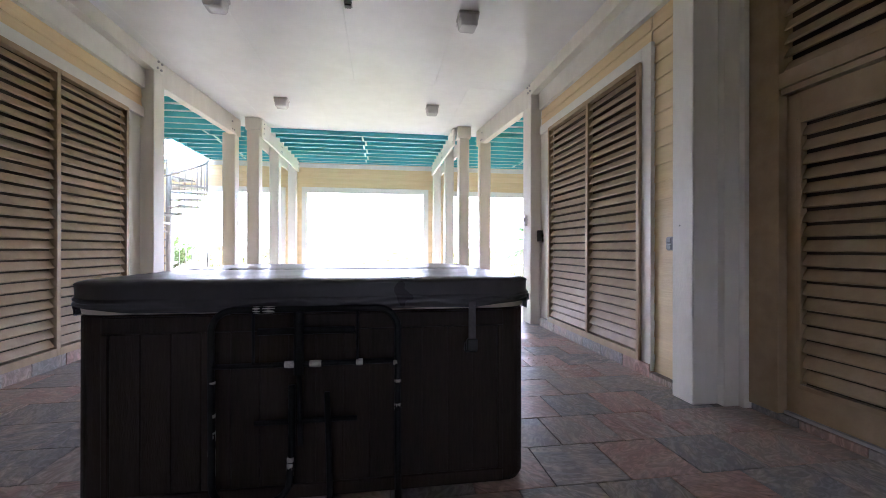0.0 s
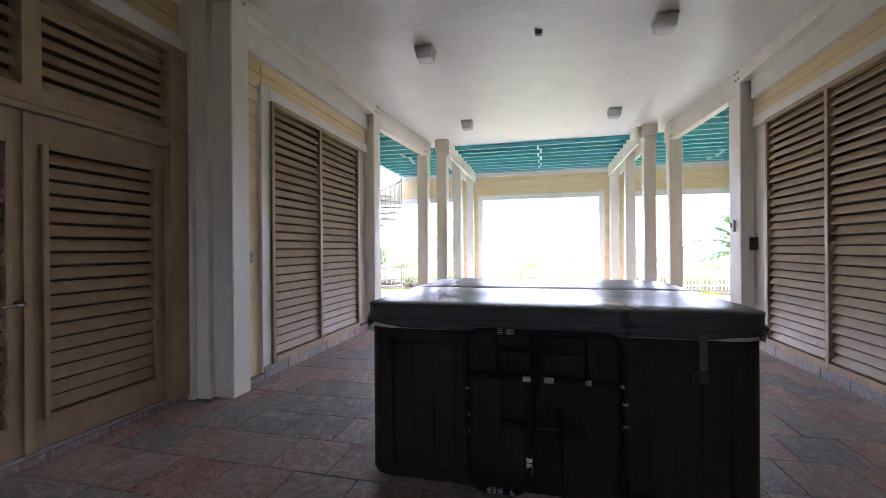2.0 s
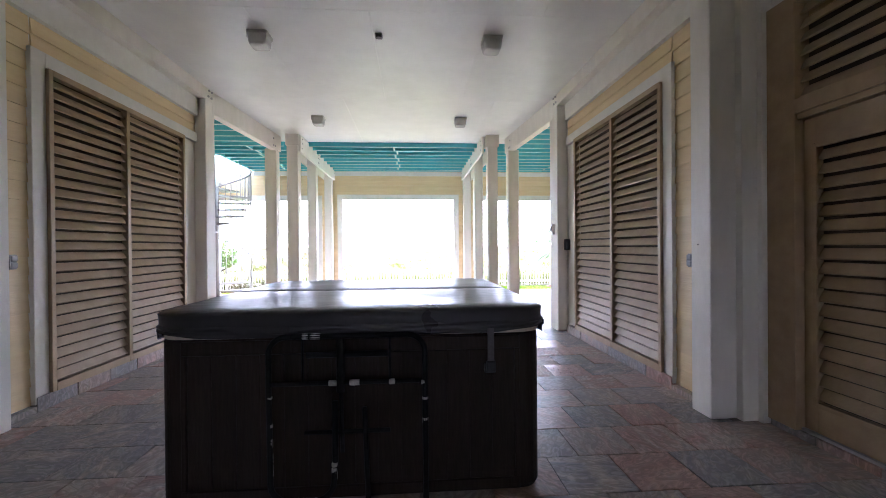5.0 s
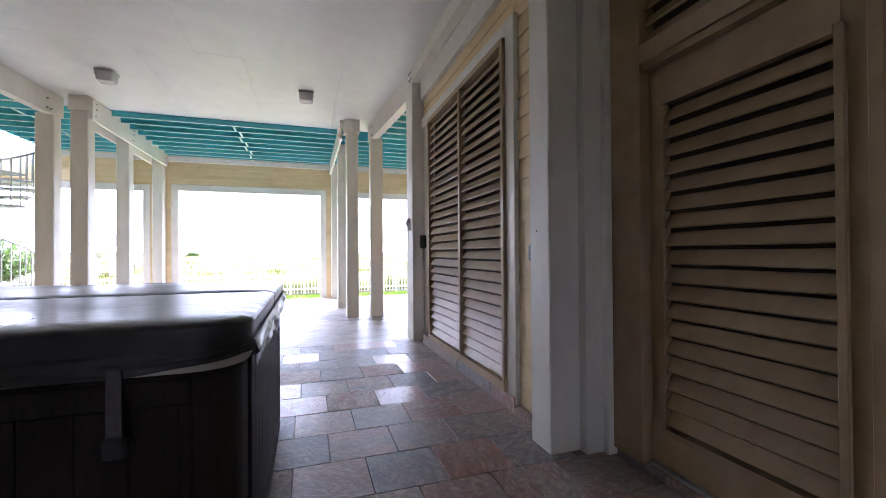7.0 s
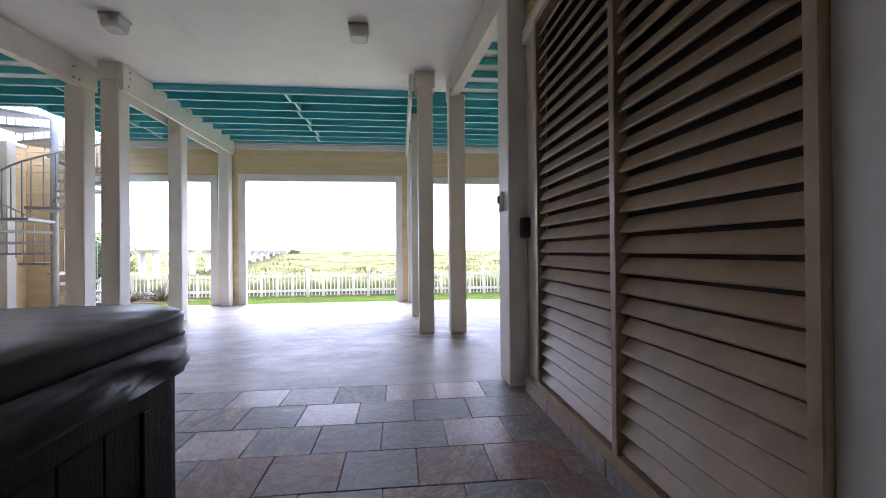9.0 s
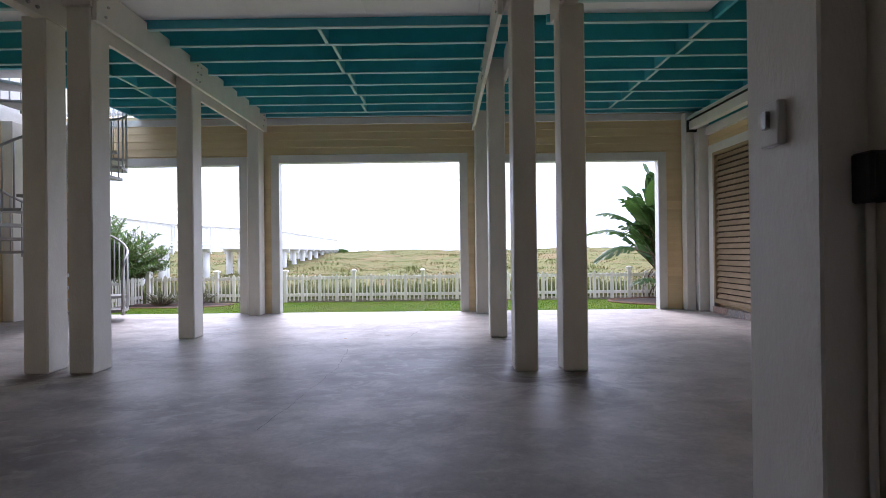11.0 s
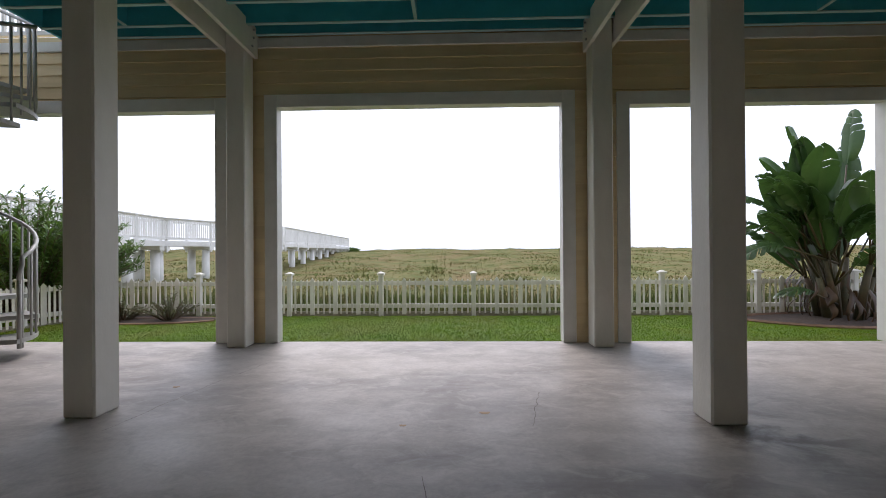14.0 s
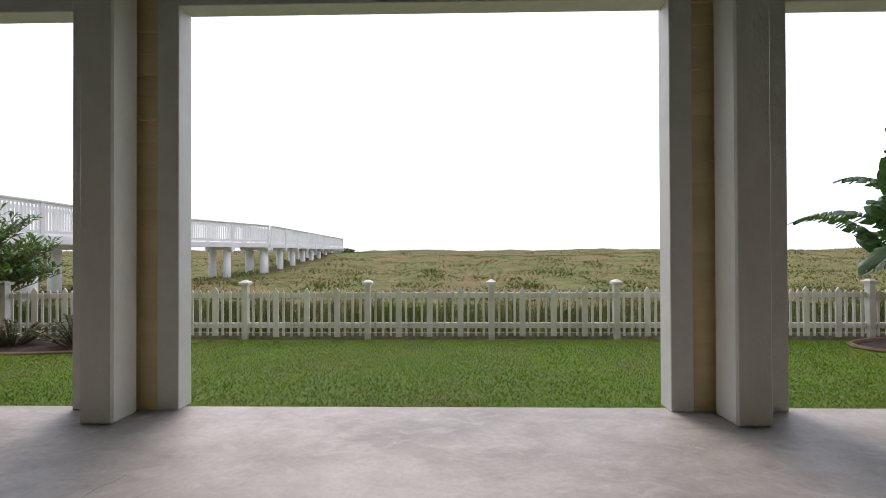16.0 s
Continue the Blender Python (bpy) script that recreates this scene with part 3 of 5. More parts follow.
side_wall(-1)
side_wall(1)
screw = bmesh.new()
tube(screw, [(XC + FACE + 0.004, 5.35, 1.335), (XC + FACE - 0.003, 5.35, 1.335)], 0.006, 8)
structure(part("trim_screw", screw, M_PLASTIC), "dark screw head in a white post", "screw")
# unseen end wall; its opening is added to let in daylight from behind
south = structure(empty("wall_south"), "unseen plain white end wall with a square opening added for light", "wall")
for a, b, z0, z1 in ((-3.5, -0.95, 0, CEIL), (0.75, 3.3, 0, CEIL), (-0.95, 0.75, 2.35, CEIL), (-0.95, 0.75, 0, 0.75)):
    boxpart("panel", (a, b, SOUTH_Y - 0.12, SOUTH_Y, z0, z1), M_WHITE, south)
structure(boxpart("wall_bay_east", (2.90, 6.6, 8.0, 8.2, 0, 3.95), M_YELLOW), "plain cream wall", "wall")
structure(boxpart("wall_bay_west", (-9.0, -3.15, 8.0, 8.2, 0, 3.95), M_YELLOW), "plain cream wall", "wall")


# ---- seaward wall with its three openings ----
def seaward_wall():
    w = structure(empty("wall_north"), "cream lap-sided wall with three wide white-trimmed openings to the garden", "wall")
    top, th = 2.77, 0.13
    openings = ((-5.42, -2.59), (-1.85, 1.48), (2.255, 5.13))
    solid = ((-9.0, -5.42), (-2.59, -1.85), (1.48, 2.255), (5.13, 6.6))
    for a, b in solid:
        boxpart("pier", (a + 0.02, b - 0.02, WALL_Y + 0.02, WALL_Y + th - 0.02, 0.0, top), M_YELLOW, w)
        siding(w, "x", WALL_Y + 0.02, a + 0.13, b - 0.13, 0.0, 2.9, -1)
    boxpart("header", (-4.4, 6.6, WALL_Y + 0.02, WALL_Y + th - 0.02, top + 0.02, 3.955), M_YELLOW, w)
    boxpart("header", (-9.0, -4.4, WALL_Y + 0.02, WALL_Y + th - 0.02, top + 0.02, 3.66), M_YELLOW, w)
    siding(w, "x", WALL_Y + 0.02, -9.0, 6.3, 2.915, 3.475, -1, pitch=0.14)
    boxpart("frieze", (-9.0, 6.3, WALL_Y - 0.012, WALL_Y + 0.02, 3.475, 3.592), M_TRIM, w, bevel=0.003)
    for a, b in openings:
        t = 0.15
        top = 2.77 if a == -1.85 else 2.74
        boxpart("trim", (a - t, a, WALL_Y - 0.01, WALL_Y + th, 0.0, top + t), M_TRIM, w, bevel=0.004)
        boxpart("trim", (b, b + t, WALL_Y - 0.01, WALL_Y + th, 0.0, top + t), M_TRIM, w, bevel=0.004)
        boxpart("trim", (a, b, WALL_Y - 0.0095, WALL_Y + th - 0.001, top, top + t), M_TRIM, w, bevel=0.004)


seaward_wall()


# ---- free posts, caps, girders ----
def free_post(x0, x1, y0, y1, top, label):
    return tagged(post("post", x0, x1, y0, y1, 0.0, top, bevel=0.012), label, "post", group="free posts", kind="structure")


PL = "white painted square timber post on the concrete slab"
free_post(-2.80, -2.565, 10.96, 11.18, 3.40, PL)
free_post(-2.35, -2.12, 10.94, 11.17, 3.47, PL)
free_post(1.835, 2.05, 10.885, 11.10, 3.47, PL)
free_post(2.28, 2.51, 10.885, 11.10, 3.40, PL)
free_post(-2.325, -2.11, 12.48, 12.69, 3.66, PL)
free_post(1.775, 1.995, 12.41, 12.62, 3.66, PL)
free_post(-2.325, -2.11, 14.41, 14.62, 3.66, PL + " against the seaward wall")
free_post(1.75, 1.97, 14.41, 14.62, 3.66, PL + " against the seaward wall")

for x0, x1, y0 in ((-2.375, -2.095, 10.92), (1.80, 2.08, 10.865)):
    structure(boxpart("trim_cap", (x0, x1, y0, y0 + 0.27, 3.465, CEIL), M_WHITE, bevel=0.006), "white painted block cap on a post", "post cap")

for nm, faces, z0 in (("west", (-2.11, -2.325), 3.32), ("east", (1.765, 1.985), 3.32)):
    inner, outer = faces
    s = 1 if inner > outer else -1
    for k, (f, d) in enumerate(((inner, s), (outer, -s))):
        a, b = sorted((f, f + d * 0.045))
        g = structure(boxpart("beam_girder_" + nm + ("_inner", "_outer")[k], (a, b, 11.13 if k else 10.95, 14.645, z0 + 0.02, 3.685), M_WHITE, bevel=0.003), "white painted timber girder bolted to the posts", "beam")
        bm = bmesh.new()
        fx = b if d > 0 else a
        for yb in (11.05, 12.5, 12.58, 14.5):
            for zb in (3.42, 3.53, 3.62):
                tube(bm, [(fx, yb + (0.03 if zb > 3.5 else 0), zb), (fx + d * 0.014, yb + (0.03 if zb > 3.5 else 0), zb)], 0.013, 6)
        part("bolt", bm, M_METAL, g)
for nm, xa, xb, d in (("west", -2.752, -2.535, 1), ("east", 2.493, 2.27, -1)):
    bm = bmesh.new()
    box(bm, -0.5, 0.5, -0.5, 0.5, 3.37, CEIL + 0.001)
    for v in bm.verts:
        u = v.co.y + 0.5
        v.co.x = xa + (xb - xa) * u + (0 if (v.co.x > 0) == (d > 0) else -0.13 * d)
        v.co.y = 8.66 + u * 2.52
    bmesh.ops.bevel(bm, geom=list(bm.edges), offset=0.004, segments=1, affect="EDGES")
    g = structure(part("beam_" + nm + "_bay", bm, M_WHITE), "white boxed ceiling beam from the wall to a post", "beam")
    bm = bmesh.new()
    for yb, zb in ((10.8, 3.43), (10.88, 3.43), (10.8, 3.57)):
        fx = xa + (xb - xa) * (yb - 8.66) / 2.52
        tube(bm, [(fx - 0.01 * d, yb, zb), (fx + d * 0.016, yb, zb)], 0.016, 6)
    part("bolt", bm, M_METAL, g)

# ---- east side of the open bay: shuttered garage opening ----
east = structure(empty("wall_garage"), "cream lap-sided side wall with a louvred shutter", "wall")
boxpart("core", (5.985, 6.1, 8.2, WALL_Y, 0.0, 3.95), M_YELLOW, east)
boxpart("core_head", (5.92, 5.985, 8.2, WALL_Y, 2.78, 3.27), M_YELLOW, east)
boxpart("rim_joist", (5.92, 5.985, 8.2, WALL_Y, 3.27, 3.95), M_TEAL, east, label="turquoise painted rim joist")
boxpart("core_pier", (5.92, 5.985, 14.27, WALL_Y, 0.0, 2.78), M_YELLOW, east)
boxpart("core_pier", (5.92, 5.985, 8.2, 12.74, 0.0, 2.78), M_YELLOW, east)
siding(east, "y", 5.92, 8.3, WALL_Y, 2.92, 3.12, -1, pitch=0.10)
boxpart("frieze", (5.86, 5.92, 8.3, WALL_Y - 0.02, 3.12, 3.27), M_TRIM, east)
for a, b, z0, z1 in ((12.6, 12.75, 0, 2.77), (14.26, 14.38, 0, 2.77), (12.6, 14.38, 2.77, 2.92)):
    boxpart("trim", (5.87, 5.93, a, b, z0, z1), M_TRIM, east, bevel=0.004)
boxpart("trim_strip", (5.72, 5.92, 14.42, 14.64, 0, 3.56), M_TRIM, east, bevel=0.006)
boxpart("trim_strip", (5.55, 5.70, 14.50, 14.645, 0, 3.56), M_TRIM, east, bevel=0.006)
boxpart("post_strip", (5.70, 5.92, 12.3, 12.58, 0, 3.56), M_WHITE, east, bevel=0.006)
sh = shutter(pose(5.90, 0, 0), -1, 12.75, None, 14.26, 0.17, 2.77)
tagged(sh, "tan painted louvred shutter over a brick step", "shutter", group="garage shutters")
for i in range(4):
    boxpart("kerb_tile", (5.84, 5.93, 12.76 + i * 0.375, 13.13 + i * 0.375, -0.005, 0.11), M_SLATE, east, bevel=0.003)
track = tagged(empty("beam_track"), "white beam with a black door track under the joists", "beam", kind="structure")
boxpart("beam", (5.58, 5.70, 8.3, 14.49, 3.235, 3.475), M_WHITE, track, bevel=0.003)
boxpart("rail", (5.555, 5.579, 8.3, 14.44, 3.375, 3.40), M_PLASTIC, track)
boxpart("bracket", (5.545, 5.74, 14.441, 14.46, 3.19, 3.40), M_PLASTIC, track)

# ---- west side of the open bay ----
west = structure(empty("wall_stairwell"), "cream lap-sided wall beside the spiral stair", "wall")
boxpart("core", (-6.5, -6.36, 8.2, WALL_Y, 0.0, 5.2), M_YELLOW, west)
boxpart("core_head", (-6.36, -6.3, 8.2, WALL_Y, 2.83, 3.45), M_YELLOW, west)
boxpart("upper_wall", (-6.36, -6.29, 8.2, WALL_Y, 3.45, 5.2), M_TRIM, west)
boxpart("core_pier", (-6.36, -6.3, 8.2, 12.04, 0.0, 2.83), M_YELLOW, west)
boxpart("core_pier", (-6.36, -6.3, 13.56, WALL_Y, 0.0, 2.83), M_YELLOW, west)
siding(west, "y", -6.3, 8.3, WALL_Y, 2.95, 3.4, 1, pitch=0.15)
boxpart("frieze", (-6.3, -6.26, 8.3, WALL_Y - 0.02, 3.4, 3.62), M_TRIM, west)
for a, b, z0, z1 in ((11.9, 12.05, 0, 2.82), (13.55, 13.7, 0, 2.82), (11.9, 13.7, 2.82, 2.95)):
    boxpart("trim", (-6.31, -6.25, a, b, z0, z1), M_TRIM, west, bevel=0.004)
boxpart("trim_strip", (-6.29, -6.1, 14.0, 14.2, 0, 3.4), M_WHITE, west, bevel=0.006)
boxpart("rail", (-6.10, -6.06, 9.0, 13.0, 3.30, 3.34), M_PLASTIC, west)
boxpart("beam", (-6.20, -6.08, 9.0, 13.0, 3.36, 3.5), M_WHITE, west)
sh = shutter(pose(-6.28, 0, 0), 1, 12.05, 12.8, 13.55, 0.15, 2.82)
tagged(sh, "tan painted louvred shutter behind the spiral stair", "shutter", group="garage shutters")


# ---- slate tiles ----
def slate_floor():
    fl = structure(empty("floor_tiles"), "multicoloured slate floor tiles in staggered rows", "floor")
    shapes = {}
    def tile(w, d):
        key = (round(w, 2), round(d, 2))
        if key not in shapes:
            bm = bmesh.new()
            box(bm, -w / 2 + 0.002, w / 2 - 0.002, -d / 2 + 0.002, d / 2 - 0.002, -0.012, 0.0, bevel=0.0025)
            shapes[key] = mesh_of("tile", bm, M_SLATE)
        return shapes[key]
    rng = random.Random(4)
    y = TILE_Y
    row = 0
    far = bmesh.new()
    while y > SOUTH_Y + 0.4:
        d = 0.393
        lim = 2.77 if y > 5.3 else 3.06
        x = (1.06 if row % 2 == 0 else 0.865) + rng.uniform(-0.02, 0.02) - 0.4 * 11
        while x < XC + lim:
            w = 0.40
            x1 = min(x + w, XC + lim)
            x0 = max(x, XC - lim)
            if x1 - x0 > 0.04:
                if y > 1.6:
                    share("tile", tile(x1 - x0, d), fl, pose((x0 + x1) / 2, y - d / 2, rng.uniform(-0.0015, 0.0015), rng.uniform(-0.12, 0.12), rng.uniform(-0.12, 0.12), 0))
                else:
                    box(far, x0 + 0.003, x1 - 0.003, y - d + 0.003, y - 0.003, -0.012, 0.0)
            x += w
        y -= d
        row += 1
    ob = part("tiles_beyond", far, M_SLATE, fl)
    ob["kind"] = "stuff"


# ---- hot tub with its cover ----
def rounded_rect(x0, x1, y0, y1, r, n=6):
    pts = []
    for cx, cy, a0 in ((x1 - r, y1 - r, 0), (x0 + r, y1 - r, 90), (x0 + r, y0 + r, 180), (x1 - r, y0 + r, 270)):
        for i in range(n + 1):
            a = radians(a0 + 90 * i / n)
            pts.append((cx + r * math.cos(a), cy + r * math.sin(a)))
    return pts


def loft(bm, loops, cap_top=True, cap_bottom=True):
    """Skins closed loops of equal length from bottom to top."""
    rings = [[bm.verts.new(p) for p in loop] for loop in loops]
    n = len(rings[0])
    for a, b in zip(rings, rings[1:]):
        for i in range(n):
            bm.faces.new((a[i], a[(i + 1) % n], b[(i + 1) % n], b[i]))
    if cap_bottom:
        bm.faces.new(rings[0][::-1])
    if cap_top:
        bm.faces.new(rings[-1])
    return rings


TX0, TX1, TY0, TY1 = -1.095, 0.945, 4.46, 6.40


def dense(pts, step=0.05):
    out = []
    for i, p in enumerate(pts):
        q = pts[(i + 1) % len(pts)]
        d = math.dist(p, q)
        k = max(1, int(d / step))
        for j in range(k):
            out.append((p[0] + (q[0] - p[0]) * j / k, p[1] + (q[1] - p[1]) * j / k))
    return out


def hot_tub():
    tub = tagged(empty("hot_tub", pose(0, 0, 0)), "square hot tub with dark brown plank cabinet and beige rim", "hot tub")
    body = bmesh.new()
    loft(body, [[(x, y, z) for x, y in rounded_rect(TX0 + i, TX1 - i, TY0 + i, TY1 - i, 0.085)] for z, i in ((0.0, 0.02), (0.03, 0.008), (0.856, 0.008), (0.866, 0.02))])
    part("cabinet_core", body, M_CABINET, tub)
    rim = bmesh.new()
    loft(rim, [[(x, y, z) for x, y in rounded_rect(TX0 + i, TX1 - i, TY0 + i, TY1 - i, 0.14)] for z, i in ((0.861, 0.012), (0.866, -0.006), (0.904, -0.010), (0.912, 0.01))])
    part("rim", rim, M_BEIGE, tub, "beige acrylic rim", smooth=False)
    # planks on each side, with frames round the panels
    def planks(n, length, place):
        w = length / n
        me = None
        bm = bmesh.new()
        box(bm, -w / 2 + 0.002, w / 2 - 0.002, -0.008, 0.0, 0.075, 0.776, bevel=0.002)
        me = mesh_of("plank", bm, M_CABINET)
        for i in range(n):
            share("plank", me, tub, place @ pose(-length / 2 + w * (i + 0.5), 0, 0))
        for a, b, z0, z1 in ((-length / 2 - 0.03, length / 2 + 0.03, 0.779, 0.852), (-length / 2 - 0.03, length / 2 + 0.03, 0.01, 0.072)):
            bm = bmesh.new()
            box(bm, a, b, -0.014, 0.001, z0, z1, bevel=0.004)
            o = part("cabinet_rail", bm, M_CABINET, tub)
            o.matrix_basis = place
        for a in (-length / 2 - 0.03, length / 2 + 0.004):
            bm = bmesh.new()
            box(bm, a, a + 0.026, -0.013, 0.001, 0.074, 0.778, bevel=0.003)
            o = part("cabinet_stile", bm, M_CABINET, tub)
            o.matrix_basis = place
    mx, my = (TX0 + TX1) / 2, (TY0 + TY1) / 2
    planks(14, 1.72, pose(mx, TY0 + 0.008, 0))
    planks(12, 1.46, pose(TX1 - 0.008, my, 0, 0, 0, 90))
    planks(12, 1.46, pose(TX0 + 0.008, my, 0, 0, 0, -90))
    planks(14, 1.60, pose(mx, TY1 - 0.008, 0, 0, 0, 180))


def tub_cover():
    cov = tagged(empty("tub_cover", pose(0, 0, 0)), "folding dark grey vinyl hot tub cover with a crumpled skirt", "hot tub cover")
    fold = (TY0 + TY1) / 2 + 0.03
    zt = 1.010
    for k, (y0, y1) in enumerate(((TY0 - 0.03, fold - 0.006), (fold + 0.006, TY1 + 0.03))):
        r_f, r_b = (0.15, 0.02) if k == 0 else (0.02, 0.15)
        base = []
        x0, x1 = TX0 - 0.018, TX1 + 0.018
        for cx, cy, a0, r in ((x1, y1, 0, r_b), (x0, y1, 90, r_b), (x0, y0, 180, r_f), (x1, y0, 270, r_f)):
            sx = -1 if cx == x1 else 1
            sy = -1 if cy == y1 else 1
            for i in range(7):
                a = radians(a0 + 15 * i)
                base.append((cx + sx * r + r * math.cos(a), cy + sy * r + r * math.sin(a)))
        base = dense(base, 0.035)
        cx, cy = (x0 + x1) / 2, (y0 + y1) / 2
        bm = bmesh.new()
        loops = []
        for z, s in ((0.908, 0.002), (0.930, -0.004), (0.965, -0.004), (0.988, -0.006), (0.994, -0.009), (0.999, -0.004), (1.004, 0.006), (1.010, 0.03)):
            loop = []
            for x, y in base:
                d = Vector((cx - x, cy - y, 0))
                d.normalize()
                pucker = 0.0016 * math.sin(x * 61 + y * 47) if z > 0.98 else 0.0
                loop.append((x + d.x * s, y + d.y * s, z + pucker + 0.003 * noise.noise(Vector((x * 3, y * 3, z)))))
            loops.append(loop)
        for f in (0.25, 0.5, 0.75):
            ring = []
            for x, y, z in loops[7]:
                px, py = x + (cx - x) * f, y + (cy - y) * f
                ring.append((px, py, zt + 0.004 * f + 0.003 * noise.noise(Vector((px * 2.3, py * 2.3, 4)))))
            loops.append(ring)
        loft(bm, loops)
        part("panel", bm, M_VINYL, cov, smooth=True)
    flap = bmesh.new()
    box(flap, TX0 - 0.005, TX1 + 0.005, fold - 0.03, fold + 0.03, 0.90, 0.976)
    part("hinge", flap, M_VINYL, cov)
    # skirt hanging below the panels, with folds; it sags between the corners
    ring = dense(rounded_rect(TX0 - 0.028, TX1 + 0.028, TY0 - 0.028, TY1 + 0.028, 0.16), 0.018)
    cx, cy = (TX0 + TX1) / 2, (TY0 + TY1) / 2
    bm = bmesh.new()
    levels = 14
    loops = []
    for j in range(levels):
        u = j / (levels - 1)
        loop = []
        for x, y in ring:
            n2 = noise.noise(Vector((x * 2.2, y * 2.2, 1.5)))
            n3 = noise.noise(Vector((x * 6.5 + 0.5 * u, y * 6.5, u * 1.6)))
            low = 0.872 + 0.010 * n2
            if y < TY0 + 0.1:
                edge = min(1.0, abs(x - cx) / (TX1 - cx))
                low += 0.030 * max(0.0, edge - 0.72) / 0.28
            elif abs(x - cx) > 0.85:
                low -= 0.028
            if abs(y - cy) < 0.16 and abs(x - cx) > 0.8:
                low -= 0.05 * (1 - abs(y - cy) / 0.16)
            z = 0.940 + (low - 0.940) * u
            crease = 1 - 2.4 * abs(noise.noise(Vector((x * 3.4 + 1.3 * u, y * 3.4 + 2.1 * u, 0.7 * u))))
            fine = 1 - 2.4 * abs(noise.noise(Vector((x * 8.0 - 1.8 * u, y * 8.0 - 2.4 * u, 3 + u))))
            d = Vector((x - cx, y - cy, 0)).normalized()
            swell = 0.014 * math.sin(math.pi * u) + 0.013 * n3 * u + 0.010 * math.sin(u * 7 + n2 * 5) * u + (0.011 * crease + 0.005 * fine) * math.sin(math.pi * min(1.0, u * 0.8)) - 0.008 * math.sin(math.pi * u)
            swell = max(0.003, swell)
            loop.append((x + d.x * swell, y + d.y * swell, z))
        loops.append(loop)
    loft(bm, loops[::-1], cap_top=False, cap_bottom=False)
    part("skirt", bm, M_VINYL, cov, smooth=True)
    # lock straps with buckles
    for x in (0.648,):
        st = bmesh.new()
        for y0, y1, z0, z1 in ((TY0 - 0.075, TY0 - 0.070, 0.68, 0.90),):
            box(st, x - 0.017, x + 0.017, y0 + 0.02, y1 + 0.022, z0, z1)
        strap = part("strap", st, M_STRAP, cov, "grey webbing strap")
        bk = bmesh.new()
        box(bk, x - 0.026, x + 0.026, TY0 - 0.062, TY0 - 0.035, 0.665, 0.725, bevel=0.006)
        part("buckle", bk, M_PLASTIC, strap, "black plastic buckle")
        ml = bmesh.new()
        box(ml, x - 0.03, x + 0.03, TY0 - 0.036, TY0 + 0.012, 0.655, 0.70, bevel=0.005)
        part("lock_mount", ml, M_PLASTIC, cov)


hot_tub()
tub_cover()


